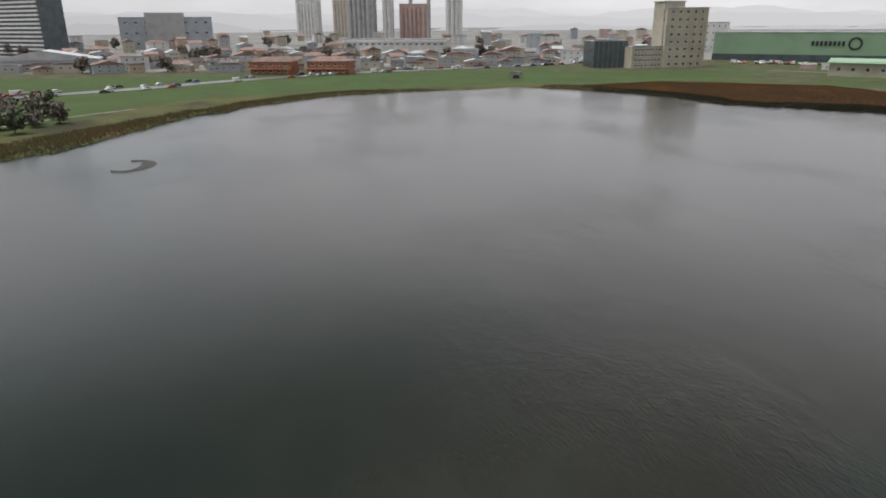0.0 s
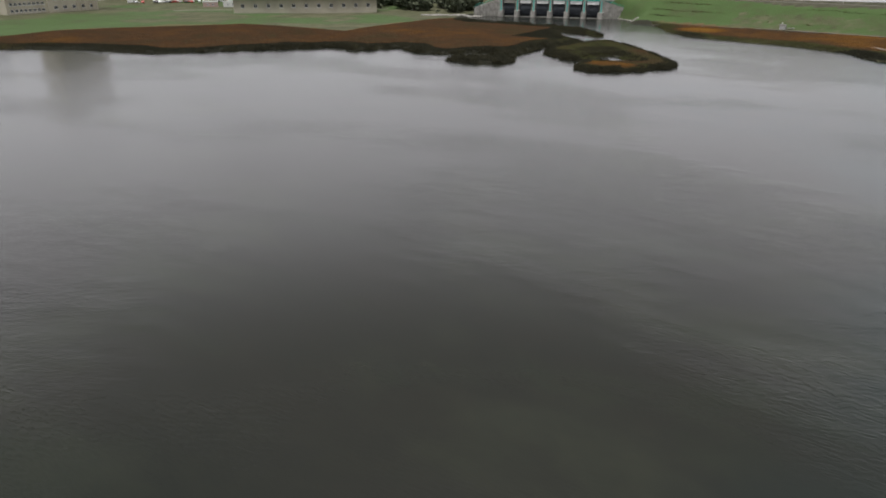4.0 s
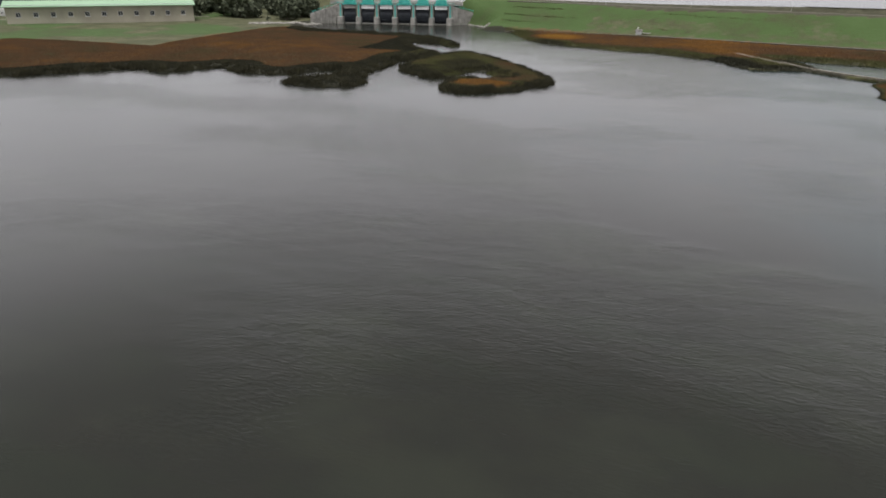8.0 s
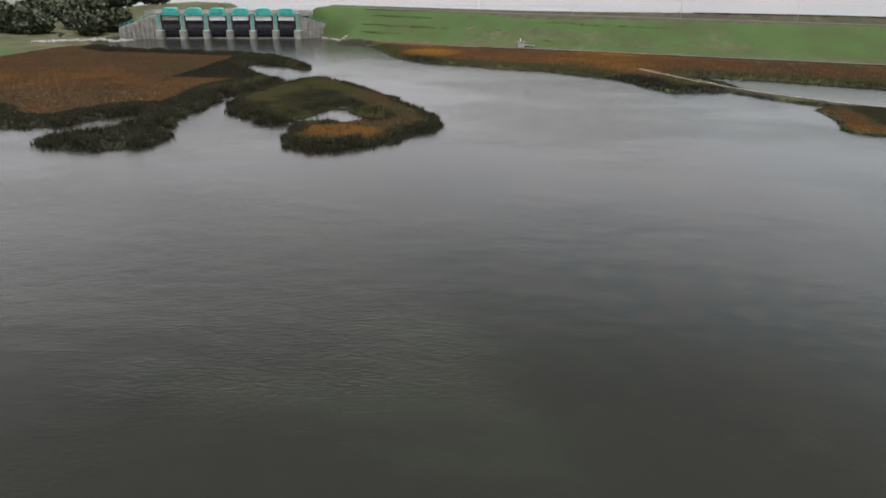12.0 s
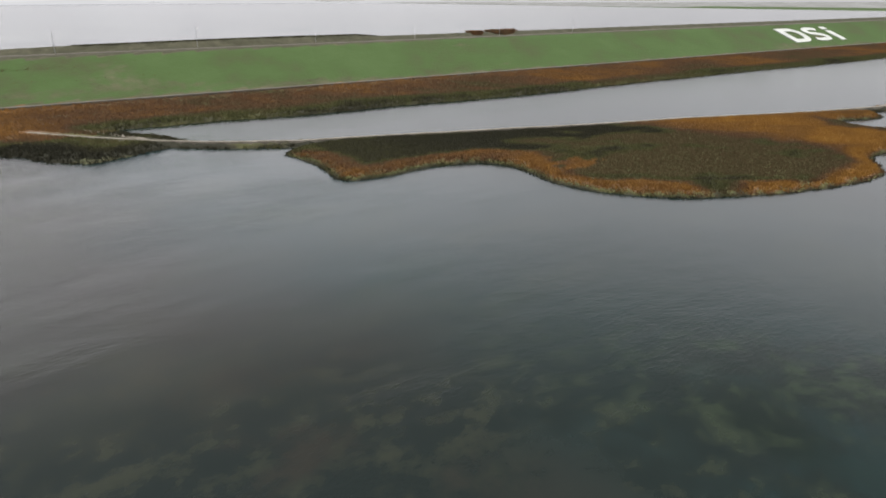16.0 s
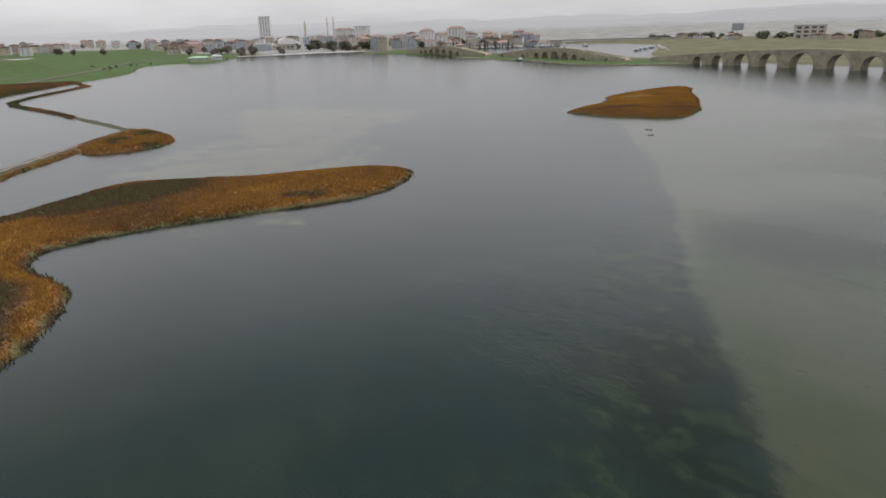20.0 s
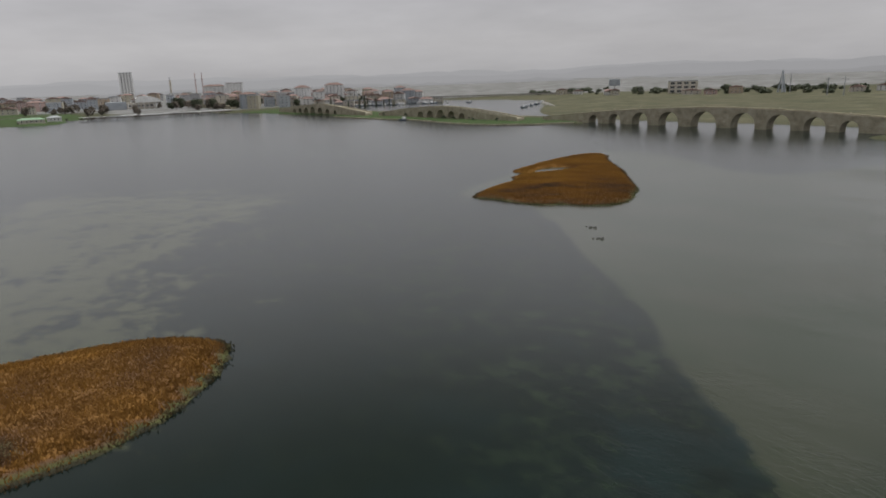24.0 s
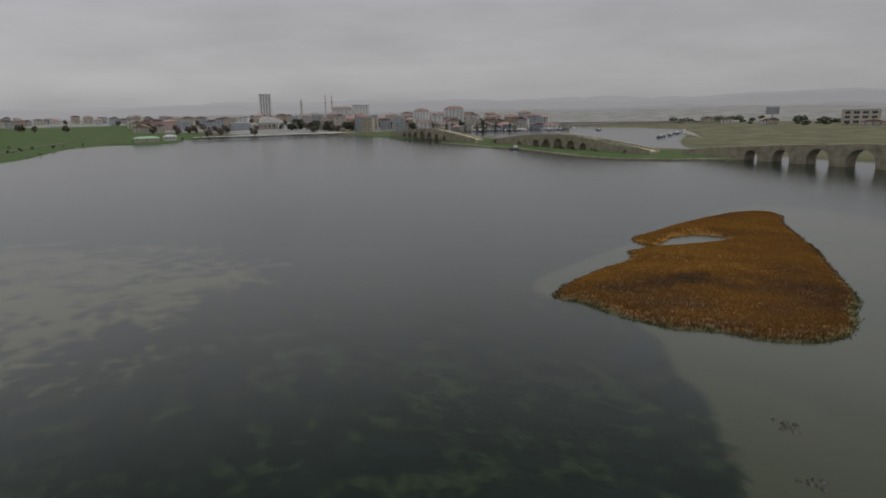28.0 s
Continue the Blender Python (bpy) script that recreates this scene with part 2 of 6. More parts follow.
    col = over(calc("MULTIPLY", bank, 0.82), col, pale)
    # the sand shoal with its scalloped edge and a few dark tufts
    shoal = span(calc("ADD", attr("shoal"), calc("ADD", calc("MULTIPLY", calc("SUBTRACT", patch, 0.5), 0.42), calc("MULTIPLY", calc("SUBTRACT", fleck, 0.5), 0.34))), 0.44, 0.60)
    bed = over(calc("MULTIPLY", span(drift, 0.38, 0.62), 0.55), sand, lush)
    bed = over(calc("MULTIPLY", span(calc("ADD", calc("MULTIPLY", fleck, 0.6), calc("MULTIPLY", patch, 0.4)), 0.60, 0.67), 0.7), bed, weed)
    bed = over(calc("MULTIPLY", attr("hollow"), 0.8), bed, weed)
    col = over(calc("MULTIPLY", shoal, 0.88), col, bed)
    nt.links.new(col, b.inputs["Base Color"])
    r1, r2 = noise_tex(1.2, 3, (3.2, 0.45)), noise_tex(0.22, 3, (2.2, 0.6))
    calm = span(noise_tex(0.014, 4, (1.8, 0.5)), 0.42, 0.60, 0.12, 1.35)
    h = calc("MULTIPLY", calc("MULTIPLY", calc("ADD", calc("MULTIPLY", r1, 0.6), calc("MULTIPLY", r2, 0.8)), calm), span(attr("bed"), 0.0, 1.0, 1.0, 0.3))
    bp = nt.nodes.new("ShaderNodeBump")
    bp.inputs["Strength"].default_value, bp.inputs["Distance"].default_value = 0.40, 0.16
    nt.links.new(h, bp.inputs["Height"])
    nt.links.new(bp.outputs[0], b.inputs["Normal"])
    return m


WATER_MAT = water_material("lake_water", (0.0088, 0.0198, 0.0200), (0.0162, 0.0165, 0.0135), (0.038, 0.043, 0.028), (0.0042, 0.0088, 0.0062), (0.020, 0.032, 0.016))
POOL_MAT = water_material("reservoir_water", (0.03, 0.033, 0.036), (0.033, 0.036, 0.038), (0.2, 0.2, 0.18), (0.16, 0.16, 0.16))


def reed_material(name):
    """Dry reed and rush: the tone attribute runs from dark rush green over rust brown to straw yellow."""
    m = bpy.data.materials.new(name)
    m.use_nodes = True
    nt = m.node_tree
    b = nt.nodes["Principled BSDF"]
    b.inputs["Roughness"].default_value, b.inputs["Specular IOR Level"].default_value = 0.9, 0.1
    a = nt.nodes.new("ShaderNodeAttribute")
    a.attribute_name = "tone"
    geo = nt.nodes.new("ShaderNodeNewGeometry")
    add = nt.nodes.new("ShaderNodeMath")
    add.operation = "MULTIPLY_ADD"
    nt.links.new(geo.outputs["Random Per Island"], add.inputs[0])
    add.inputs[1].default_value = 0.05
    nt.links.new(a.outputs["Fac"], add.inputs[2])
    r = nt.nodes.new("ShaderNodeValToRGB")
    reed_ramp(r)
    nt.links.new(add.outputs[0], r.inputs[0])
    nt.links.new(r.outputs[0], b.inputs["Base Color"])
    up = nt.nodes.new("ShaderNodeVectorMath")
    up.operation = "MULTIPLY_ADD"
    nt.links.new(geo.outputs["Normal"], up.inputs[0])
    up.inputs[1].default_value, up.inputs[2].default_value = (0.35, 0.35, 0.35), (0, 0, 0.8)
    unit = nt.nodes.new("ShaderNodeVectorMath")
    unit.operation = "NORMALIZE"
    nt.links.new(up.outputs[0], unit.inputs[0])
    nt.links.new(unit.outputs[0], b.inputs["Normal"])
    thin, mixed = nt.nodes.new("ShaderNodeBsdfTranslucent"), nt.nodes.new("ShaderNodeMixShader")
    nt.links.new(r.outputs[0], thin.inputs["Color"])
    mixed.inputs[0].default_value = 0.45
    nt.links.new(b.outputs[0], mixed.inputs[1])
    nt.links.new(thin.outputs[0], mixed.inputs[2])
    nt.links.new(mixed.outputs[0], nt.nodes["Material Output"].inputs[0])
    return m


REED_MAT = reed_material("reed_blades")
CONCRETE = material("weathered_concrete", ((0.15, 0.145, 0.13), (0.27, 0.26, 0.24), (0.38, 0.37, 0.34)), 0.5, 4, 0.9, 0.2)
MASONRY = material("old_limestone", ((0.20, 0.18, 0.13), (0.33, 0.30, 0.22), (0.44, 0.40, 0.31)), 0.35, 2.5, 0.92, 0.5)
TEAL = material("teal_painted_steel", ((0.03, 0.26, 0.22), (0.05, 0.36, 0.31), (0.09, 0.44, 0.39)), 0.6, 5, 0.5, 0.05)
GATE_STEEL = material("dark_gate_steel", ((0.012, 0.014, 0.018), (0.022, 0.026, 0.032), (0.04, 0.045, 0.05)), 0.5, 4, 0.5, 0.1)
LETTER_PAINT = material("faded_slab_paint", ((0.26, 0.27, 0.25), (0.36, 0.37, 0.35), (0.44, 0.45, 0.43)), 0.3, 3, 0.9, 0.2)
EARTH = material("dark_crest_earth", ((0.045, 0.04, 0.03), (0.07, 0.063, 0.05), (0.11, 0.1, 0.08)), 0.3, 3, 0.95, 0.3)
WHITE = material("white_paint", ((0.52, 0.52, 0.51), (0.68, 0.68, 0.67), (0.8, 0.8, 0.79)), 0.5, 5, 0.7, 0.05)
ASPHALT = material("wet_asphalt", ((0.045, 0.045, 0.047), (0.075, 0.075, 0.077), (0.12, 0.12, 0.12)), 0.2, 3, 0.35, 0.1, spec=0.6)
MUD = material("wet_mud", ((0.014, 0.015, 0.012), (0.024, 0.025, 0.019), (0.04, 0.04, 0.03)), 0.8, 5, 0.6, 0.2)
GRAVEL = material("pale_gravel_track", ((0.09, 0.08, 0.062), (0.145, 0.13, 0.105), (0.21, 0.19, 0.16)), 0.4, 3, 0.95, 0.3)
ROCK = material("pale_rock", ((0.12, 0.11, 0.10), (0.21, 0.20, 0.18), (0.31, 0.30, 0.27)), 0.8, 4, 0.95, 0.4, island=0.3)
BARK = material("bark", ((0.04, 0.032, 0.025), (0.075, 0.06, 0.048), (0.12, 0.10, 0.08)), 2, 12, 0.95, 0.5)
LEAF = material("tree_leaves", ((0.040, 0.050, 0.030), (0.064, 0.076, 0.045), (0.098, 0.108, 0.070)), 0.4, 3, 0.8, 0.0, island=0.5)
LEAF_DRY = material("autumn_twigs", ((0.085, 0.075, 0.06), (0.13, 0.112, 0.09), (0.18, 0.155, 0.13)), 0.4, 3, 0.9, 0.0, island=0.5)
GLASS = material("window_glass", ((0.03, 0.035, 0.04), (0.05, 0.055, 0.062), (0.08, 0.085, 0.095)), 0.3, 2, 0.15, 0.0, spec=0.6)
TILE_ROOF = material("clay_roof_tiles", ((0.13, 0.092, 0.08), (0.19, 0.13, 0.112), (0.26, 0.18, 0.16)), 0.3, 3, 0.9, 0.3, island=-0.35)
TIN_ROOF = material("grey_sheet_roof", ((0.22, 0.23, 0.24), (0.33, 0.34, 0.35), (0.46, 0.47, 0.48)), 0.15, 2, 0.6, 0.1, island=-0.4)
WALLS = [material("render_" + n, tones(c, 0.8, 1.12), 0.15, 2, 0.9, 0.1, island=-0.3) for n, c in (
    ("cream", (0.48, 0.445, 0.385)), ("white", (0.58, 0.58, 0.57)), ("grey", (0.37, 0.37, 0.375)), ("ochre", (0.42, 0.345, 0.265)),
    ("rose", (0.42, 0.31, 0.285)), ("beige", (0.43, 0.40, 0.32)), ("blue_grey", (0.34, 0.37, 0.40)))]
ORANGE_WALL = material("orange_shop_wall", tones((0.30, 0.13, 0.075)), 0.2, 2, 0.8, 0.05)
GREEN_WALL = material("green_cladding", tones((0.22, 0.33, 0.22), 0.85, 1.1), 0.06, 1.5, 0.6, 0.1)
DARK_GLASS = material("dark_curtain_glass", ((0.035, 0.05, 0.06), (0.06, 0.08, 0.09), (0.09, 0.11, 0.12)), 0.2, 2, 0.25, 0.0, spec=0.6)
RUBBER = material("tyre_rubber", ((0.015, 0.015, 0.015), (0.025, 0.025, 0.025), (0.04, 0.04, 0.04)), 2, 9, 0.9, 0.0)
PAINTS = [material("car_paint_" + n, tones(c, 0.9, 1.1), 0.5, 3, 0.35, 0.0, spec=0.5) for n, c in (
    ("white", (0.66, 0.66, 0.66)), ("silver", (0.40, 0.41, 0.42)), ("black", (0.03, 0.03, 0.035)), ("red", (0.36, 0.04, 0.035)), ("blue", (0.06, 0.10, 0.22)))]
BOAT_BLUE = material("boat_hull", tones((0.10, 0.13, 0.18)), 0.6, 3, 0.5, 0.0)
STEEL = material("galvanised_steel", ((0.18, 0.19, 0.20), (0.28, 0.29, 0.30), (0.38, 0.39, 0.40)), 1, 6, 0.5, 0.05, metal=0.5)


# ---------------------------------------------------------------- building helpers
class Shape:
    """Collects vertices and faces of one mesh."""

    def __init__(self):
        self.v, self.f = [], []

    def box(self, x0, y0, z0, x1, y1, z1):
        k = len(self.v)
        self.v += [(x0, y0, z0), (x1, y0, z0), (x1, y1, z0), (x0, y1, z0), (x0, y0, z1), (x1, y0, z1), (x1, y1, z1), (x0, y1, z1)]
        self.f += [tuple(k + i for i in q) for q in ((3, 2, 1, 0), (4, 5, 6, 7), (0, 1, 5, 4), (1, 2, 6, 5), (2, 3, 7, 6), (3, 0, 4, 7))]
        return self

    def bevelled(self, x0, y0, z0, x1, y1, z1, c):
        """A box with chamfered upright edges and a chamfered top."""
        k = len(self.v)
        ring = lambda i, z: [(x0 + i + c, y0 + i, z), (x1 - i - c, y0 + i, z), (x1 - i, y0 + i + c, z), (x1 - i, y1 - i - c, z), (x1 - i - c, y1 - i, z), (x0 + i + c, y1 - i, z), (x0 + i, y1 - i - c, z), (x0 + i, y0 + i + c, z)]
        self.v += ring(0, z0) + ring(0, z1 - c) + ring(c, z1)
        self.f.append(tuple(k + i for i in range(7, -1, -1)))
        for r in (0, 8):
            self.f += [(k + r + i, k + r + (i + 1) % 8, k + r + 8 + (i + 1) % 8, k + r + 8 + i) for i in range(8)]
        self.f.append(tuple(k + 16 + i for i in range(8)))
        return self

    def tube(self, p, q, r0, r1, n=8, caps=True):
        p, q = Vector(p), Vector(q)
        d = (q - p).normalized()
        a = d.orthogonal().normalized()
        c = d.cross(a)
        k = len(self.v)
        for e, r in ((p, r0), (q, r1)):
            for i in range(n):
                t = 2 * math.pi * i / n
                self.v.append(tuple(e + r * (math.cos(t) * a + math.sin(t) * c)))
        self.f += [(k + i, k + (i + 1) % n, k + n + (i + 1) % n, k + n + i) for i in range(n)]
        if caps:
            self.f += [tuple(k + i for i in range(n - 1, -1, -1)), tuple(k + n + i for i in range(n))]
        return self

    def prism(self, pts, z0, z1):
        k, n = len(self.v), len(pts)
        self.v += [(x, y, z0) for x, y in pts] + [(x, y, z1) for x, y in pts]
        self.f += [(k + i, k + (i + 1) % n, k + n + (i + 1) % n, k + n + i) for i in range(n)]
        self.f += [tuple(k + i for i in range(n - 1, -1, -1)), tuple(k + n + i for i in range(n))]
        return self

    def profile(self, pts, y0, y1):
        """A profile in x and z, pulled along y."""
        k, n = len(self.v), len(pts)
        self.v += [(x, y0, z) for x, z in pts] + [(x, y1, z) for x, z in pts]
        self.f += [(k + i, k + (i + 1) % n, k + n + (i + 1) % n, k + n + i) for i in range(n)]
        self.f += [tuple(k + i for i in range(n - 1, -1, -1)), tuple(k + n + i for i in range(n))]
        return self

    def mesh(self, name, mat, smooth=False):
        me = bpy.data.meshes.new(name)
        me.from_pydata(self.v, [], self.f)
        if mat:
            me.materials.append(mat)
        me.update()
        if smooth:
            me.polygons.foreach_set("use_smooth", [True] * len(me.polygons))
        return me


def part(name, shape, mat, parent, label="", m=None, smooth=False):
    ob = new(name, shape if isinstance(shape, bpy.types.Mesh) else shape.mesh(name, mat, smooth))
    ob.parent = parent
    if m is not None:
        ob.matrix_basis = m
    if label:
        ob["label"] = label
    return ob


def thing(name, label, category, m=None, group="", kind=""):
    ob = tagged(new(name), label, category, group, kind)
    ob.empty_display_size = 0.3
    if m is not None:
        ob.matrix_basis = m
    return ob


def sheet(name, verts, faces, mat, attrs=None, smooth=True):
    """A big mesh from numpy arrays of quads or triangles, with float attributes on its points."""
    me = bpy.data.meshes.new(name)
    n = faces.shape[1]
    me.vertices.add(len(verts))
    me.vertices.foreach_set("co", np.ascontiguousarray(verts, dtype=np.float32).ravel())
    me.loops.add(faces.size)
    me.loops.foreach_set("vertex_index", np.ascontiguousarray(faces, dtype=np.int32).ravel())
    me.polygons.add(len(faces))
    me.polygons.foreach_set("loop_start", np.arange(0, faces.size, n, dtype=np.int32))
    me.polygons.foreach_set("use_smooth", np.full(len(faces), smooth))
    for key, val in (attrs or {}).items():
        me.attributes.new(key, "FLOAT", "POINT").data.foreach_set("value", np.ascontiguousarray(val, dtype=np.float32))
    me.materials.append(mat)
    me.update(calc_edges=True)
    return me


def value_noise(x, y, scale, seed=0):
    """Smooth noise from 0 to 1, cycles a metre."""
    x, y = x * scale, y * scale
    i, j = np.floor(x).astype(np.int64), np.floor(y).astype(np.int64)
    u, v = x - i, y - j
    u, v = u * u * (3 - 2 * u), v * v * (3 - 2 * v)

    def h(a, b):
        n = (a * 374761393 + b * 668265263 + seed * 2147483647) & 0xFFFFFFFF
        n = ((n ^ (n >> 13)) * 1274126177) & 0xFFFFFFFF
        return ((n ^ (n >> 16)) & 0xFFFF) / 65535.0

    return (h(i, j) * (1 - u) + h(i + 1, j) * u) * (1 - v) + (h(i, j + 1) * (1 - u) + h(i + 1, j + 1) * u) * v


def rough_noise(x, y, scale, seed=0):
    return 0.55 * value_noise(x, y, scale, seed) + 0.3 * value_noise(x, y, scale * 2.1, seed + 1) + 0.15 * value_noise(x, y, scale * 4.3, seed + 2)


def smooth_outline(pts, steps=4):
    """A closed Catmull-Rom curve through the corner points."""
    p = np.array(pts, float)
    out = []
    for i in range(len(p)):
        a, b, c, d = p[i - 1], p[i], p[(i + 1) % len(p)], p[(i + 2) % len(p)]
        for s in range(steps):
            t = s / steps
            out.append(b + 0.5 * t * (c - a + t * (2 * a - 5 * b + 4 * c - d + t * (3 * (b - c) + d - a))))
    return np.array(out)


def inside(x, y, poly):
    """Signed distance to a closed outline, positive inside."""
    best = np.full(x.shape, 1e9)
    odd = np.zeros(x.shape, bool)
    for (ax, ay), (bx, by) in zip(poly, np.roll(poly, -1, axis=0)):
        dx, dy = bx - ax, by - ay
        t = np.clip(((x - ax) * dx + (y - ay) * dy) / (dx * dx + dy * dy + 1e-9), 0, 1)
        best = np.minimum(best, (x - ax - t * dx) ** 2 + (y - ay - t * dy) ** 2)
        if ay != by:
            odd ^= ((ay > y) != (by > y)) & (x < (bx - ax) * (y - ay) / (by - ay) + ax)
    return np.where(odd, 1, -1) * np.sqrt(best)


def along(x, y, line):
    """Distance to an open line."""
    best = np.full(x.shape, 1e9)
    for (ax, ay), (bx, by) in zip(line[:-1], line[1:]):
        dx, dy = bx - ax, by - ay
        t = np.clip(((x - ax) * dx + (y - ay) * dy) / (dx * dx + dy * dy), 0, 1)
        best = np.minimum(best, (x - ax - t * dx) ** 2 + (y - ay - t * dy) ** 2)
    return np.sqrt(best)


def ease(a, b, v):
    t = np.clip((v - a) / (b - a), 0, 1)
    return t * t * (3 - 2 * t)


# ---------------------------------------------------------------- the plan of the shores
WEST_SHORE = [(-40, -280), (-92, -232), (-128, -200), (-138, -190), (-160, -181), (-189, -170), (-206, -162), (-214, -153), (-231, -145), (-243, -132), (-258, -116), (-267, -100), (-272, -80),
              (-274, -58), (-276, -36), (-281, -15), (-263, 7), (-246, 17), (-222, 32), (-190, 39), (-178, 48), (-157, 71), (-141, 88), (-130, 84), (-119, 98), (-112, 93), (-96, 92), (-85, 105)]
SPIT_SHORE = [(-80, 101), (-83, 91), (-89, 82), (-86, 79), (-75, 77), (-69, 84), (-74, 101), (-73, 114), (-74, 129), (-70, 140), (-67, 152), (-78, 163),
              (-88, 183), (-76, 181), (-66, 176), (-72, 188), (-82, 200), (-98, 207), (-117, 209), (-149, 214), (-160, 232), (-162, 246)]
DAM_SHORE = [(-153, 260), (-92, 272), (-82, 271), (-63, 251), (-51, 227), (-45, 212), (-35, 199), (-18, 192), (-7, 187), (7, 183), (20, 174), (27, 169), (33, 156), (37, 150), (44, 151), (56, 154), (56, 164), (49, 180),
             (60, 177), (76, 173), (92, 166), (119, 160), (141, 153), (178, 144), (196, 142), (245, 131), (265, 127), (338, 109), (398, 96), (479, 71), (553, 40), (610, 12)]
FAR_SHORE = [(652, -2), (753, -20), (796, -50), (782, -92), (838, -122), (900, -150), (960, -215), (880, -262), (806, -266), (785, -282), (640, -294), (539, -280), (500, -294),
             (443, -280), (400, -280), (360, -312), (345, -322), (200, -322), (196, -300), (171, -283), (110, -268), (20, -275)]
LAKE = smooth_outline(WEST_SHORE + SPIT_SHORE + DAM_SHORE + FAR_SHORE)
HARBOUR = smooth_outline([(196, -318), (362, -318), (400, -350), (437, -352), (520, -332), (560, -340), (620, -352), (700, -362), (840, -420), (868, -452), (838, -577), (670, -596), (560, -500), (500, -430), (440, -372), (380, -352), (196, -350)])
ISLAND_WEST = smooth_outline([(-20.5, 104), (-22, 111), (-27, 119), (-33, 130), (-39, 138), (-46, 146), (-53, 154), (-58, 157), (-62, 152), (-65, 143), (-67, 135), (-69, 124), (-67, 113), (-63, 107), (-58, 105),
                              (-55.5, 101.5), (-52, 100.5), (-49.8, 102), (-48.5, 97), (-47, 93), (-47.2, 89), (-45.5, 85), (-43, 82), (-40, 81), (-36.5, 82), (-33.5, 84), (-30, 87), (-27.5, 89), (-25.5, 92), (-23, 97), (-21, 100)])
POND_WEST = smooth_outline([(-49.7, 103.4), (-48.3, 110.6), (-45.7, 116.7), (-42.1, 118.6), (-39.1, 112.5), (-34.9, 108.8), (-33.5, 110.0), (-33.0, 104.5), (-37.3, 103.9), (-38.5, 101.5), (-43.3, 102.0)])
HEAD = smooth_outline([(66, 132), (65, 122.5), (63, 114.5), (61.5, 108), (68, 105), (76.5, 104.6), (85.5, 100), (87.5, 92.5), (84, 80), (88, 67), (99, 57), (112, 50), (122, 47), (129, 47),
                       (138, 51), (146, 49), (149, 36), (149, 20), (148, 2), (154, -10), (164, -17), (171, -13), (175, -3), (177, 10), (182, 22), (187, 36), (178, 48), (170, 58), (176, 67), (186, 61), (194, 66),
                       (172, 81), (150, 94), (130, 104), (119, 110), (100, 121), (80, 133)])
ISLAND_EAST = smooth_outline([(214.8, -100), (219, -105.5), (223, -114), (227, -126), (232.5, -131.5), (232.5, -136.5), (241.2, -139.7), (244.5, -149), (248, -161), (251.5, -177), (250, -188), (243, -190), (237, -181.5), (226, -171.5), (218, -164), (211, -157),
                              (205, -150), (196, -141), (191.5, -135.5), (188.5, -130), (185.5, -125), (183.5, -120), (184, -115.5), (187, -111.5), (190, -109.5), (193, -108), (196, -104.7), (199, -103.3), (204, -102.6), (208.5, -102), (213, -101)])
POND_EAST = smooth_outline([(232.6, -138), (234.6, -141), (238.1, -149), (237.5, -155), (233, -157), (229.5, -155), (230, -147), (231.4, -140.5)])
ISLET = smooth_outline([(256, 37), (246, 42), (233, 42), (231, 31), (240, 20), (256, 20), (270, 25)])
CAUSEWAY = np.array([(36, 185), (44, 170), (52, 157), (61, 146), (72, 137), (88, 128), (106, 118), (120, 109), (134, 101), (148, 94), (165, 84), (181, 74), (200, 65), (216, 59), (236, 48), (256, 37), (270, 27)], float)
OLD_WALL = np.array([(270, 27), (295, 34), (352, 50), (399, 66), (422, 69), (449, 61), (513, 34), (553, 40)], float)
DAM_U, DAM_N, DAM_O = np.array([0.9742, -0.2258]), np.array([0.2258, 0.9742]), np.array([-82.5, 251.4])
DAM_LENGTH = 900.0
ROAD_WEST = np.array([(-220, -320), (-272, -254), (-298, -212), (-341, -164), (-381, -103), (-399, -29), (-425, 61), (-470, 156), (-550, 270)], float)


def land_height(x, y):
    """Height of the ground, and how far inside the land a place lies."""
    wob = 2.2 * (rough_noise(x, y, 0.16, 5) - 0.5) + 1.0 * (value_noise(x, y, 0.5, 9) - 0.5)
    water = np.maximum(inside(x, y, LAKE), inside(x, y, HARBOUR))
    isl = np.full(x.shape, -1e9)
    for o in (ISLAND_WEST, HEAD, ISLAND_EAST, ISLET):
        isl = np.maximum(isl, inside(x, y, o))
    isl = np.maximum(isl, 2.6 - along(x, y, CAUSEWAY))
    isl = np.maximum(isl, 1.5 - along(x, y, OLD_WALL) + 0.8 * (value_noise(x, y, 0.08, 3) - 0.5))
    for o in (POND_WEST, POND_EAST):
        isl = np.minimum(isl, np.where(inside(x, y, o) > -12, -inside(x, y, o), isl))
    s = np.maximum(-water, isl) + np.where(np.abs(x) < 420, wob * np.where(x > 55, 0.45, 1.0), 0)
    far = np.hypot(x - 60, y)
    z = np.where(s > 0, 0.9 * ease(0, 3, s) + 0.9 * ease(6, 60, s) + 0.5 * (rough_noise(x, y, 0.03, 7) - 0.5) * ease(2, 20, s), -1.2 * ease(0, 4, -s))
    z += np.where(water < 0, ease(60, 700, -water) * 5 + ease(700, 3000, far) * 10 * rough_noise(x, y, 0.0012, 12), 0)
    return z, s


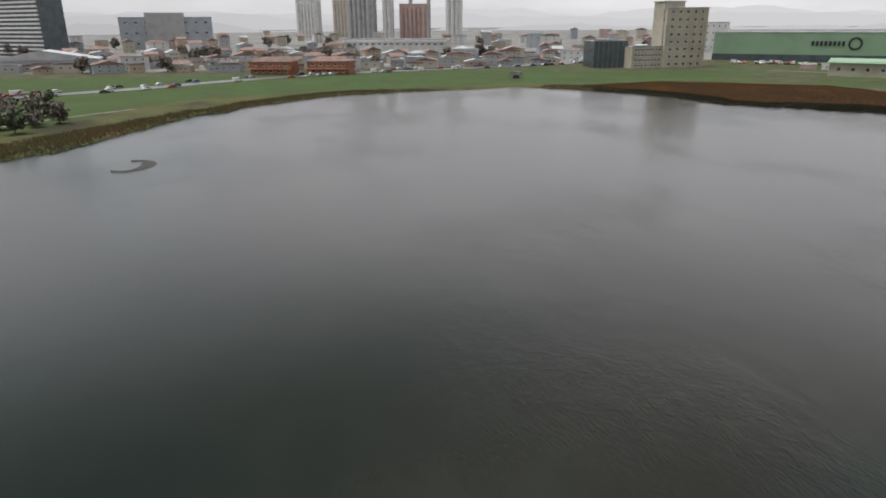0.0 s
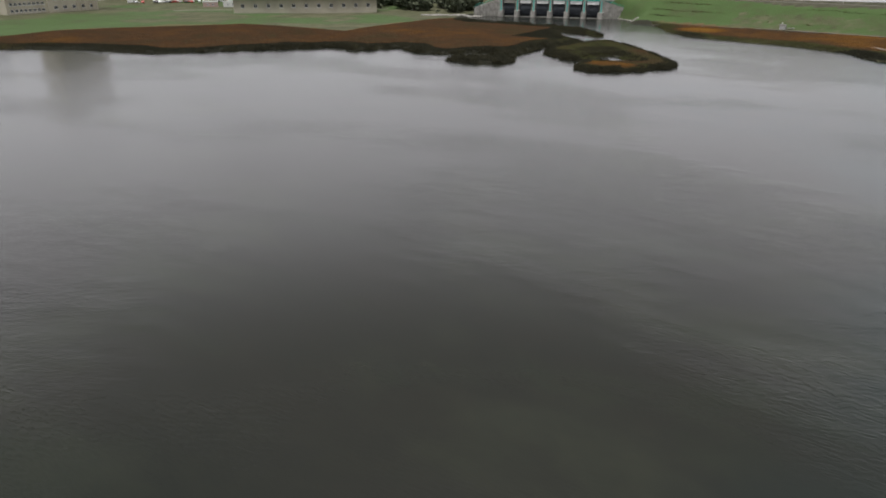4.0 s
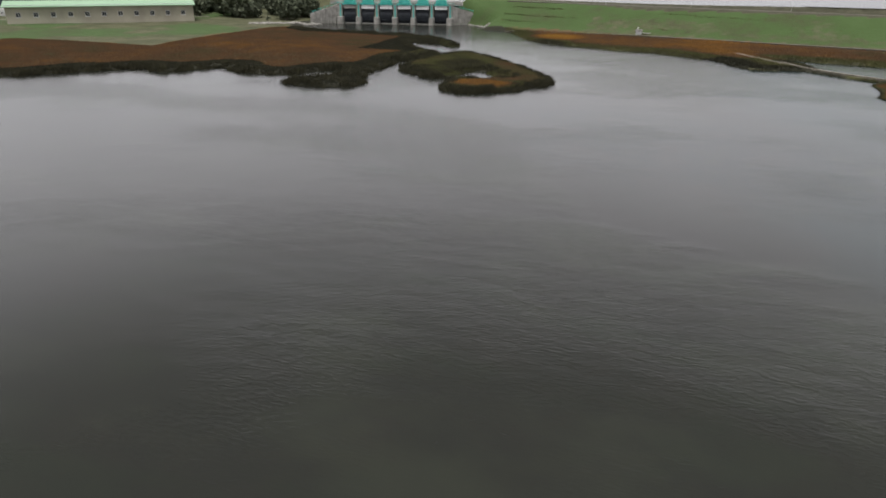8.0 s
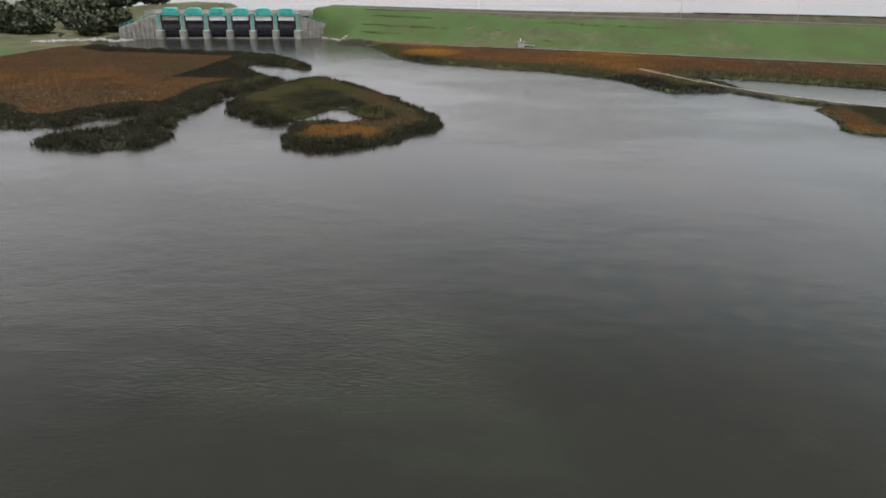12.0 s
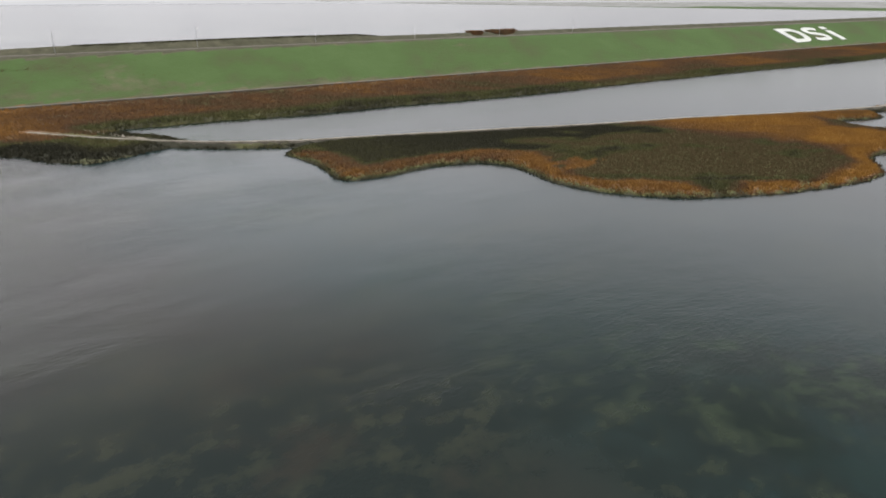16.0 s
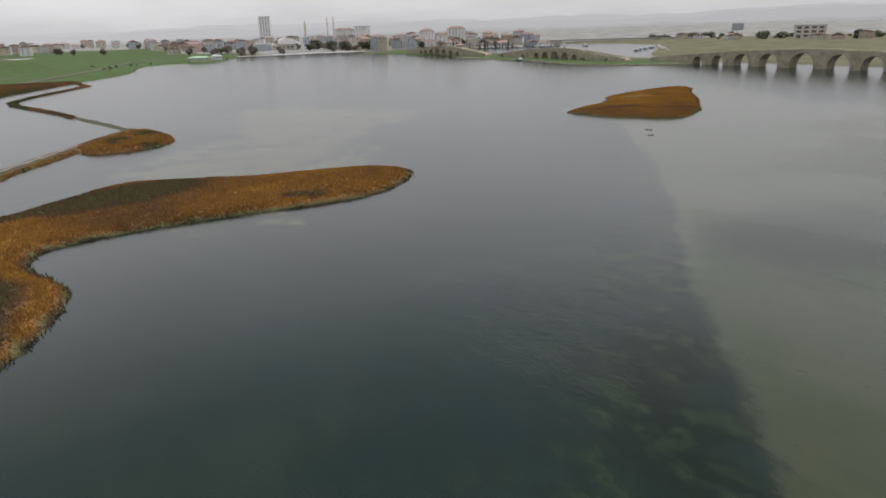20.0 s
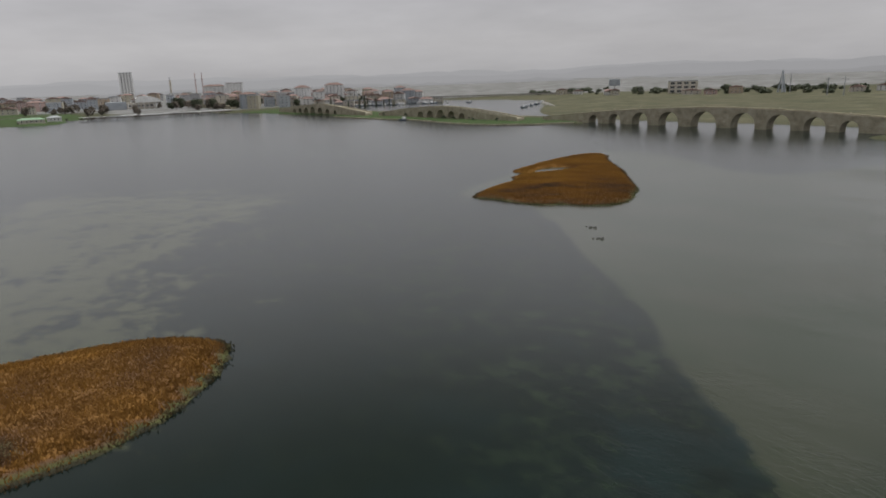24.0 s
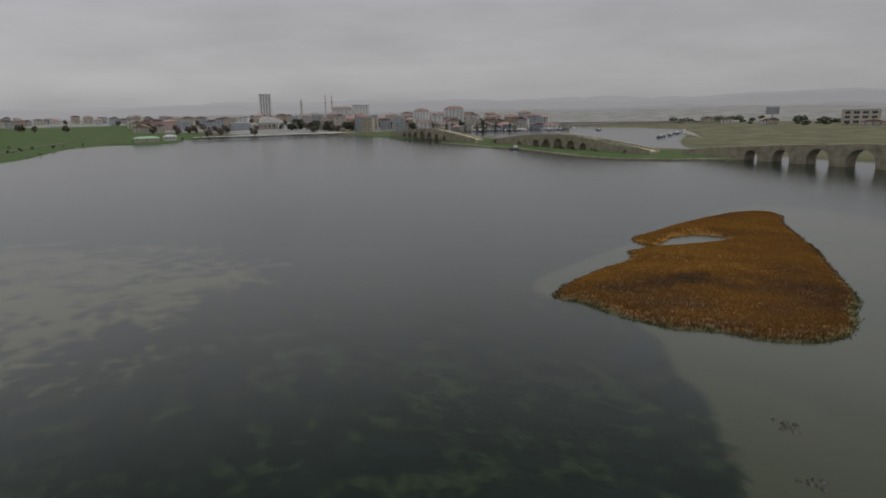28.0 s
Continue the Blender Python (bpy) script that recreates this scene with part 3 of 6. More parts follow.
def ground_height(x, y):
    z, s = land_height(x, y)
    px, py = x - DAM_O[0], y - DAM_O[1]
    u, v = px * DAM_U[0] + py * DAM_U[1], px * DAM_N[0] + py * DAM_N[1]
    v = v - 5 * ease(95, 20, u)
    bank = np.interp(v, [-6, 0, 1.5, 24.5, 37, 42, 46, 62, 90], [0.8, 2.3, 2.6, 12, 12, 12, 11, 5, 4])
    mound = np.interp(u, [40, 80, 110, 150, 200, 245, 256, 400], [0.3, 0.6, 1.0, 1.8, 2.2, 2.1, 1.2, 1.3])
    bank = bank + mound * ease(36.5, 38.5, v) * ease(44.5, 42, v)
    start = np.interp(v, [8, 24], [4, -24])
    on = ease(0, 10, u - start) * (1 - ease(DAM_LENGTH - 60, DAM_LENGTH + 120, u))
    z = np.where(v > -6, z * (1 - on) + np.maximum(bank, z * (v < 30)) * on, z)
    # west abutment beside the spillway
    w = ease(-58, -74, u) * ease(-14, 12, v) * ease(-330, -200, u)
    z = z + w * (11.5 - z) * ease(-160, -90, u)
    # the basin behind the dam
    back = ease(44, 64, v) * ease(-190, -140, u) * (1 - ease(DAM_LENGTH + 50, DAM_LENGTH + 200, u)) * (1 - ease(2300, 2900, v))
    z = z * (1 - back) + 4.0 * back
    return z, s, u, v


def axis(dense0, dense1, step, far):
    mid = np.arange(dense0, dense1 + 0.1, step)
    out, d = [], step
    while (out[-1] if out else 0) < far:
        d *= 1.13
        out.append((out[-1] if out else 0) + d)
    out = np.array(out)
    return np.concatenate([dense0 - out[::-1], mid, dense1 + out])


# ---------------------------------------------------------------- colour of the reeds, from dark rush (0) over rust to straw (0.9)
OLIVE_BAND = np.array([(170, 60), (170, 52), (172, 43), (175, 31)], float)


def head_tone(x, y):
    d = inside(x, y, HEAD)
    n, big, fine = rough_noise(x, y, 0.07, 21), rough_noise(x, y, 0.035, 25), rough_noise(x * 0.6 + y * 0.4, y * 1.3 - x * 0.3, 0.22, 29)
    streak = rough_noise(x * 0.7 + y * 0.7, (y - x) * 0.35, 0.09, 33)
    mid = ease(3.5, 7.5, d + 12 * (n - 0.5) + 7 * ease(14, 5, along(x, y, CAUSEWAY))) * ease(146, 130, x) * ease(60, 66, x)
    t = 0.68 - 0.05 * ease(145, 160, x) * ease(20, 0, y) + 0.36 * (n - 0.5) + 0.16 * (fine - 0.5)
    inner = np.clip(0.165 + 1.1 * (big - 0.5) + 1.2 * (streak - 0.5) + 0.4 * (fine - 0.5), 0.05, 0.34)
    arm = ease(2.5, 5.0, d + 10 * (big - 0.5)) * ease(134, 142, x) * ease(0.44, 0.54, streak)
    t = (t - 0.20 * ease(98, 76, x)) * (1 - mid) + (inner + 0.08 * ease(98, 76, x)) * mid
    t = np.where(np.hypot((x - 94) * 0.7, y - 87) < 1.5 + 10 * (fine - 0.32), 0.5 * t + 0.42, t)
    t = t * (1 - 0.25 * arm) + 0.28 * 0.25 * arm
    olive = ease(9, 4.5, along(x, y, OLIVE_BAND) + 8 * (n - 0.5) + 5 * (fine - 0.5))
    t = t * (1 - 0.8 * olive) + 0.27 * 0.8 * olive
    dark = ease(4.5, 2, np.hypot(x - 153, (y - 9) * 0.8) + 6 * (fine - 0.5))
    t = t * (1 - 0.7 * dark) + 0.3 * 0.7 * dark + 0.02 * ease(4, -8, y)
    # tone drops to its dark end within 1.5 m of the outline
    return np.where(d < 0.25, 0.05, t - 0.32 * ease(1.5, 0.4, d))


def east_tone(x, y):
    d = inside(x, y, ISLAND_EAST)
    n, fine = rough_noise(x, y, 0.045, 51), rough_noise(x * 0.7 + y * 0.3, y * 1.2 - x * 0.3, 0.2, 53)
    streak = rough_noise(x * 0.35 - y * 0.3, (x + y) * 0.12, 0.35, 57)
    t = 0.73 + 0.34 * (n - 0.5) + 0.20 * (fine - 0.5) + 0.26 * (streak - 0.5)
    for cx, cy, r, k in ((213, -116, 9, 0.17), (208, -128, 8, 0.14), (222, -128, 6, 0.12)):
        t = t - k * ease(r, 0.4 * r, np.hypot((x - cx) * 0.75 + (y - cy) * 0.5, (y - cy) * 0.6 - (x - cx) * 0.9) + 7 * (fine - 0.5))
    olive = ease(0.50, 0.66, rough_noise(x, y, 0.03, 59) + 0.003 * (200 - x) * (x < 206))
    t = t - 0.13 * olive
    # darker in the last metre before the island's edge
    return np.clip(t - 0.3 * ease(1.3, 0.3, d), 0.06, 0.80)


def west_isle_tone(x, y):
    d = inside(x, y, ISLAND_WEST)
    n, fine = rough_noise(x, y, 0.1, 61), rough_noise(x, y, 0.3, 63)
    rust = ease(8.5, 4, np.hypot((x + 38) * 0.55, (y - 92.5) * 1.2) + 5 * (n - 0.5))
    tan = ease(-44, -32, x + 12 * (n - 0.5)) * (y > 98) + ease(7, 3, np.abs(d - 5)) * (y > 118) * 0.6
    t = 0.13 + 0.2 * (n - 0.5) + 0.16 * (fine - 0.5) + 0.46 * rust + 0.22 * np.clip(tan, 0, 1) * (1 - rust)
    return np.clip(t - 0.3 * ease(3.2, 1.2, d), 0.03, 0.75)


def marsh_tone(x, y):
    s = -inside(x, y, LAKE)
    dark = (s < 4 + 12 * rough_noise(x, y, 0.05, 8)) | ((x > -92) & (y < 106)) | ((x > -96) & (y > 148))
    return np.where(dark, 0.04, 0.45) + 0.22 * (rough_noise(x, y, 0.05, 71) - 0.5) + 0.14 * (rough_noise(x, y, 0.2, 73) - 0.5)


def bank_tone(x, y):
    return 0.47 + 0.42 * (rough_noise(x, y, 0.03, 81) - 0.5) + 0.14 * (rough_noise(x, y, 0.2, 83) - 0.5) + 0.34 * ease(14, 6, np.hypot(x + 32, y - 216)) - 0.22 * ((x > 22) & (x < 62) & (y < 172)) - 0.26 * ease(11, 1, -inside(x, y, LAKE) + 9 * (rough_noise(x, y, 0.06, 85) - 0.5)) * (y > 60)


def tone_at(x, y):
    t = np.where(x < -60, np.where(y < 15, 0.32 + 0.3 * (rough_noise(x, y, 0.06, 91) - 0.5), marsh_tone(x, y)), bank_tone(x, y))
    for o, f in ((ISLAND_WEST, west_isle_tone), (HEAD, head_tone), (ISLAND_EAST, east_tone)):
        t = np.where(inside(x, y, o) > -2.5, f(x, y), t)
    return np.clip(t, 0.02, 0.9)


# ---------------------------------------------------------------- ground sheet
gx, gy = axis(-290, 300, 2.0, 4200), axis(-330, 320, 2.0, 4200)
gx = np.concatenate([gx[gx <= 300], np.arange(304, 801, 4.0), gx[gx > 805]])
X, Y = [a.ravel() for a in np.meshgrid(gx, gy, indexing="ij")]
Z, S, U, V = ground_height(X, Y)
nx, ny = len(gx), len(gy)
idx = np.arange(nx * ny).reshape(nx, ny)
quads = np.stack([idx[:-1, :-1], idx[1:, :-1], idx[1:, 1:], idx[:-1, 1:]], -1).reshape(-1, 4)
on_dam = (U > np.interp(V, [8, 24], [4, -26])) & (U < DAM_LENGTH)
ragged = 46 * (rough_noise(X, Y, 0.025, 19) - 0.5) + 14 * (rough_noise(X, Y, 0.09, 20) - 0.5)
marsh = ((Y > -8 - 0.1 * X) & (X < -60) & (X + ragged > -270 + 0.7 * np.maximum(0, Y - 60)) & ((X + ragged > -165) | (Y + ragged < 125)) & (V < -30)) * 0.95
brow = np.interp(U, [0, 40, 80, 142, 200, 278], [40, 26, 21.5, 23.5, 24.3, 26.3])
streaks = rough_noise(U * 0.25, V * 1.6, 0.06, 16)
grass = np.where(on_dam & (V > -1) & (V < brow), 1.0 - 0.5 * ease(0.50, 0.66, streaks + 0.10 * ease(170, 30, U) - 0.05 * ease(150, 300, U)), 0.0)
grass = np.maximum(grass, 0.8 * ease(-402, -372, X) * (X < -100) * (Y < 40))
grass = np.maximum(grass, 0.8 * ((X > 500) & (X < 1450) & (Y > -150) & ~(on_dam & (V > 20))))
grass = np.maximum(grass, 0.9 * ((X > 360) & (X < 560) & (Y < -270) & (Y > -330)))
grass = np.maximum(grass, 0.8 * ((X > 500) & (X < 800) & (Y < -275) & (Y > -345)))
grass = np.maximum(grass, (0.15 + 0.75 * ease(0.42, 0.62, rough_noise(X, Y, 0.022, 15))) * ((X < -150) & (X > -402) & (Y > 20) & (V < -10)))
grass = np.maximum(grass, 1.0 * ((U > -62) & (U < 60) & (V > -16) & (V < 46)))
reed = np.where(on_dam & (V > -70) & (V <= -2) & (X < 520), 1.0, 0.0)
reed = np.maximum(reed, marsh)
for o in (ISLAND_WEST, HEAD, ISLAND_EAST, ISLET):
    reed = np.maximum(reed, (inside(X, Y, o) > -3) * 1.0)
reed = np.maximum(reed, (along(X, Y, CAUSEWAY) < 8) * 0.9)
reed = np.maximum(reed, 0.9 * ease(9, 4, S) * (S > 0) * (X < -60) * (V < -16))
reed = np.maximum(reed, 1.0 * ease(44, 20, S + 24 * ease(-240, -290, X)) * (S > 0) * (X < -60) * (Y < 30))
# grey town ground; the term beyond 900 m paints distant haze in the same grey
urban_haze = 0.9 * (1 - ((X > 500) & (Y > -110) & (np.hypot(X - 60, Y) < 1350))) * (ease(-412, -447, X) + ease(820, 880, X) * ease(-150, -220, Y) + ease(1080, 1130, X) + ease(900, 1100, np.hypot(X - 60, Y)))
dry = 0.9 * ((X > 120) & (X < 900) & (Y < -335) & (Y > -800))
stone = np.maximum(np.where(on_dam & (V >= brow) & (V < 64), 1.0, 0.0), (along(X, Y, OLD_WALL) < 6) * (X < 520) * 1.0)
ground = tagged(new("ground", sheet("ground", np.stack([X, Y, Z], -1), quads, GROUND_MAT, {"grass": grass, "reed": reed, "dry": dry, "stone": stone, "urban_haze": urban_haze, "tone": tone_at(X, Y)})),
                "lakeside ground with a grassed dam embankment, marsh and fields", "ground", kind="structure")

# ---------------------------------------------------------------- lake and reservoir water
wx, wy = axis(-280, 330, 3.0, 1500), axis(-330, 290, 3.0, 700)
X, Y = [a.ravel() for a in np.meshgrid(wx, wy, indexing="ij")]
shoal_line = smooth_outline([(47, 32), (53, 24), (60, 13), (67, 6), (75, -3), (90, -16), (102, -28), (112, -38), (127, -50), (138, -61), (150, -69), (162, -77), (175, -88), (187, -95), (200, -102), (222, -101), (235, -128), (258, -196), (230, -205), (180, -180), (150, -230), (70, -150), (52, -60), (46, 0), (40, 28)], 4)
edge = inside(X, Y, shoal_line)
shoal = (0.5 + 0.5 * np.clip(edge / 5, -1, 1)) * (0.60 + 0.40 * ease(52, 92, X))
hollow = ease(16, 6, np.hypot((X - 90) * 0.8, (Y + 47) * 0.6) + 14 * (rough_noise(X, Y, 0.07, 17) - 0.5))
east_bank = smooth_outline([(128, 34), (134, 26), (141, 14), (143, 4), (156, -12), (176, -20), (184, -19), (196, -22), (208, -27), (216, -34), (223, -42), (236, -49), (243, -62), (254, -72), (272, -62), (290, -50), (310, -20), (290, 0), (240, 10), (200, 40)], 4)
bank = 0.70 * (0.5 + 0.5 * np.clip(inside(X, Y, east_bank) / 14, -1, 1)) + 0.12 * ease(150, 190, X)
weed_zone = smooth_outline([(-25, 70), (0, 74), (28, 62), (40, 50), (60, 30), (100, 0), (140, -30), (190, -30), (250, -10), (330, -50), (260, -90), (200, -80), (160, -92), (120, -60), (60, -10), (30, 14), (0, 22), (-16, 40)], 4)
weedy = 0.12 + 0.88 * (0.5 + 0.5 * np.clip(inside(X, Y, weed_zone) / 9, -1, 1))
weedy *= 1 - 0.55 * ease(20, 48, X) * ease(30, 60, X + Y) * ease(45, 20, np.abs(X - 90))
belt = ease(-13, -3, edge) * ease(4, -1, edge) * (X > 40) * (Y > -110)
weedy = np.clip(weedy + 0.9 * belt, 0, 1)
# western zone that takes the dark weed colour
dark_west = smooth_outline([(-120, -205), (-95, -176), (-50, -150), (-30, -120), (-19, -106), (-8, -103), (2, -112), (14, -124), (24, -140), (22, -165), (-20, -200)], 4)
dark_share = 0.5 + 0.5 * np.clip(inside(X, Y, dark_west) / 12, -1, 1)
nx, ny = len(wx), len(wy)
idx = np.arange(nx * ny).reshape(nx, ny)
quads = np.stack([idx[:-1, :-1], idx[1:, :-1], idx[1:, 1:], idx[:-1, 1:]], -1).reshape(-1, 4)
Z_GRID = Z.reshape(len(gx), len(gy))
# the last term of bed darkens one rounded patch in mid lake
lake = tagged(new("water", sheet("water", np.stack([X, Y, 0 * X], -1), quads, WATER_MAT, {"shoal": shoal, "weed": weedy, "bank": bank, "hollow": hollow, "bed": np.maximum.reduce([ease(85, 130, X + 0.3 * Y), 0.9 * dark_share, 0.85 * belt, 0.5 * ease(56, 22, np.hypot((X - 82) * 0.8, (Y - 34) * 0.75))]), "brown": ease(60, 0, X) * ease(-172, -115, Y) * 0.9 + 0.1})),
              "calm grey-green lake water with sandy shoals and weed beds", "lake", kind="structure")


def dam_point(u, v, z):
    p = DAM_O + u * DAM_U + v * DAM_N
    return (p[0], p[1], z)


res_rows = (((-150, 48), (-110, 18), (-72, 8), (-20, 44), (1000, 46)), ((-150, 400), (-110, 400), (-72, 400), (-20, 400), (1000, 400)), ((-150, 2700), (-110, 2700), (-72, 2700), (-20, 2700), (1000, 2700)))
res_v = [dam_point(u, v, 9.6) for row in res_rows for u, v in row]
res = sheet("reservoir", np.array(res_v), np.array([(i + 5 * r, i + 1 + 5 * r, i + 6 + 5 * r, i + 5 + 5 * r) for r in (0, 1) for i in range(4)]), POOL_MAT)
tagged(new("water_reservoir", res), "pale still reservoir water above the dam", "reservoir", kind="structure")

# far hills, three ranges one behind the other; their haze is painted on as emission
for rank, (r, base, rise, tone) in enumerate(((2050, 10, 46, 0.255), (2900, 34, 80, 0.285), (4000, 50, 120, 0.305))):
    hm = bpy.data.materials.new("haze_glow_hills")
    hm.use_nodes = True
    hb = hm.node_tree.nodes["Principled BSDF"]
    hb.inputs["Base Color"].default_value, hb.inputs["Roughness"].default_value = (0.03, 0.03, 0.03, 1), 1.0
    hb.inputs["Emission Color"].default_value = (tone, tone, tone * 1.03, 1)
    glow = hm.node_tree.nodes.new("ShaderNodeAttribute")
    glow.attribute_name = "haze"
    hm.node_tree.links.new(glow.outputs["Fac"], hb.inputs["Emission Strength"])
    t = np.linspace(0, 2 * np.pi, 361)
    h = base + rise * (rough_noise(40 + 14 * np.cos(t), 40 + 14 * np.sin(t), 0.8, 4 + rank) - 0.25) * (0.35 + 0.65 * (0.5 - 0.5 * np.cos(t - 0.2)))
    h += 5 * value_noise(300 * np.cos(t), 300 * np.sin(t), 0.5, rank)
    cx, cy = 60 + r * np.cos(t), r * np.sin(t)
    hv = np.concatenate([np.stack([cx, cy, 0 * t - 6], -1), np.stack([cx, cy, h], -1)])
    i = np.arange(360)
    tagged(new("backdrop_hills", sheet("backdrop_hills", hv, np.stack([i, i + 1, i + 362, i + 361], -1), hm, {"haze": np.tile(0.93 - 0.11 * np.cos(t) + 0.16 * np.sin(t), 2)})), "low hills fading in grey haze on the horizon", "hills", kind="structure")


# ---------------------------------------------------------------- reeds
def reed_bed(name, label, x0, y0, x1, y1, per_m2, where, tone, height, seed, blades=4, width=0.16):
    """Clumps of blades scattered where where(x, y) gives a chance above a random number."""
    rng = np.random.default_rng(seed)
    n = int((x1 - x0) * (y1 - y0) * per_m2)
    x, y = rng.uniform(x0, x1, n), rng.uniform(y0, y1, n)
    z, s, u, v = ground_height(x, y)
    keep = rng.random(n) < where(x, y, s, u, v)
    x, y, z, s, u, v = (a[keep] for a in (x, y, z, s, u, v))
    n = len(x)
    t = np.clip(tone(x, y) + rng.normal(0, 0.022, n), 0, 0.88)
    h = height * (0.65 + 0.7 * rng.random(n)) * (0.75 + 0.5 * rough_noise(x, y, 0.09, seed + 40))
    vs, ts = np.empty((n, blades, 3, 3)), np.repeat(t, blades * 3)
    for b in range(blades):
        a = rng.uniform(0, 2 * np.pi, n)
        ox, oy = rng.normal(0, 0.28, n), rng.normal(0, 0.28, n)
        lean, la = rng.uniform(0.2, 1.2, n), rng.uniform(0, 2 * np.pi, n)
        hw = width * rng.uniform(0.6, 1.4, n)
        cx, cy, dx, dy = x + ox, y + oy, np.cos(a) * hw, np.sin(a) * hw
        hh = h * rng.uniform(0.7, 1.1, n)
        vs[:, b, 0] = np.stack([cx - dx, cy - dy, z - 0.15], -1)
        vs[:, b, 1] = np.stack([cx + dx, cy + dy, z - 0.15], -1)
        vs[:, b, 2] = np.stack([cx + np.cos(la) * lean * hh, cy + np.sin(la) * lean * hh, z + hh], -1)
    faces = np.arange(n * blades * 3).reshape(-1, 3)
    me = sheet(name, vs.reshape(-1, 3), faces, REED_MAT, {"tone": ts}, smooth=False)
    return tagged(new(name, me), label, "reeds", kind="stuff")


reed_bed("reeds", "rust-brown and olive reed bed covering the headland", 55, -25, 200, 140, 17,
         lambda x, y, s, u, v: (np.maximum(inside(x, y, HEAD), 3 - along(x, y, CAUSEWAY)) > -1.5) * ease(-0.3, 0.3, s) * (along(x, y, CAUSEWAY) > 1.4), head_tone, 0.26, 31, 4, 0.11)
reed_bed("reeds", "orange-brown reeds on the small island in the lake", 180, -200, 262, -98, 18,
         lambda x, y, s, u, v: (inside(x, y, ISLAND_EAST) > -2) * ease(-0.3, 0.3, s), east_tone, 0.25, 32, 4, 0.11)
reed_bed("reeds", "dark green rush and brown reeds on the island near the dam", -75, 80, -18, 162, 12,
         lambda x, y, s, u, v: (inside(x, y, ISLAND_WEST) > -2) * ease(-0.3, 0.3, s), west_isle_tone, 0.5, 33, 4, 0.12)
reed_bed("reeds", "rusty marsh reeds with a dark rush fringe along the west shore", -270, 15, -60, 240, 6,
         lambda x, y, s, u, v: (s > -0.3) * (s < 90) * (y > -10 - 0.1 * x) * ((x > -165) | (y < 125)) * (x > -270 + 0.7 * np.maximum(0, y - 60)) * (inside(x, y, ISLAND_WEST) < -3) * (v < -38), marsh_tone, 0.42, 34, 4, 0.13)
reed_bed("reeds", "brown reed belt at the foot of the dam", -75, -20, 560, 275, 4.5,
         lambda x, y, s, u, v: (s > -0.3) * (u > 8) * (v < -4) * (v > -110) * (along(x, y, CAUSEWAY) > 2) * (inside(x, y, HEAD) < -4) * (y > 40 - 0.1 * (x - 300)) * np.where(v > -10, 0.5, 1), bank_tone, 0.55, 35, 4, 0.15)
reed_bed("reeds", "low brown reeds along the western shoreline", -275, -220, -90, 30, 2.5,
         lambda x, y, s, u, v: (s > -0.3) * ease(11, 5, s - 10 * ease(-215, -150, x) * (y < -100)) * (y < 25), lambda x, y: 0.33 + 0.2 * (rough_noise(x, y, 0.06, 91) - 0.5), 0.6, 36)
reed_bed("reeds", "reeds on the islet beside the old wall", 200, 15, 275, 66, 6,
         lambda x, y, s, u, v: (s > -0.1) * np.maximum(inside(x, y, ISLET) > -1, (along(x, y, CAUSEWAY) < 3.2) * (along(x, y, CAUSEWAY) > 1.4)), lambda x, y: np.where(rough_noise(x, y, 0.12, 94) > 0.58, 0.27, 0.60) + 0.24 * (rough_noise(x, y, 0.09, 95) - 0.5), 0.5, 37)

def clumps(x, y):
    return ease(0.46, 0.58, value_noise(x, y, 0.42, 47) * 0.7 + value_noise(x, y, 0.95, 49) * 0.3)


reed_bed("rushes", "tall dark rush clumps fringing the island near the dam", -75, 78, -18, 162, 10,
         lambda x, y, s, u, v: (inside(x, y, ISLAND_WEST) > -2) * (inside(x, y, POND_WEST) < -1.6) * (s > -0.6) * ease(3.6, 1.6, s) * clumps(x, y), lambda x, y: 0.07 + 0.08 * (rough_noise(x, y, 0.2, 43) - 0.5), 0.95, 41, 5, 0.16)
reed_bed("rushes", "tall dark rush clumps along the marsh edge", -175, 40, -60, 215, 7,
         lambda x, y, s, u, v: (inside(x, y, ISLAND_WEST) < -2.5) * (s > -0.6) * ease(4.5, 2, s) * clumps(x, y) * (v < -38), lambda x, y: 0.07 + 0.08 * (rough_noise(x, y, 0.2, 45) - 0.5), 1.0, 42, 5, 0.18)
reed_bed("scrub", "mound of dry brown scrub on the dam crest", 195, 190, 250, 245, 7,
         lambda x, y, s, u, v: (np.hypot(u - 300.5, v - 40) < 3.6) + (np.hypot((u - 315) * 0.5, v - 40) < 4.2 - rough_noise(x, y, 0.3, 5)), lambda x, y: 0.46 + 0.3 * (rough_noise(x, y, 0.3, 97) - 0.5), 0.95, 38, 5, 0.2)
reed_bed("scrub", "low dark scrub along the mound on the dam crest", 70, 195, 180, 265, 5,
         lambda x, y, s, u, v: (u > 120) * (u < 252) * (v > 38.5) * (v < 41.5), lambda x, y: 0.12 + 0.2 * (rough_noise(x, y, 0.1, 98) - 0.5), 0.22, 40, 4, 0.2)
reed_bed("scrub", "rows of low dark scrub on the dam slope", -80, 190, 240, 300, 5,
         lambda x, y, s, u, v: (u > 14) * (u < 300) * (np.abs(v - np.where(v > 14, 18.5, np.where(v > 8.5, 11.0, 5.0)) + 2.4 * (rough_noise(u, v, 0.03, 6) - 0.5)) < 0.7) * ease(0.52, 0.62, rough_noise(u * 0.4, v * 2.0, 0.08, 14)) * ease(200, 40, u) * 0.6, lambda x, y: 0.22 + 0.3 * (rough_noise(x, y, 0.1, 99) - 0.5), 0.28, 39, 4, 0.2)


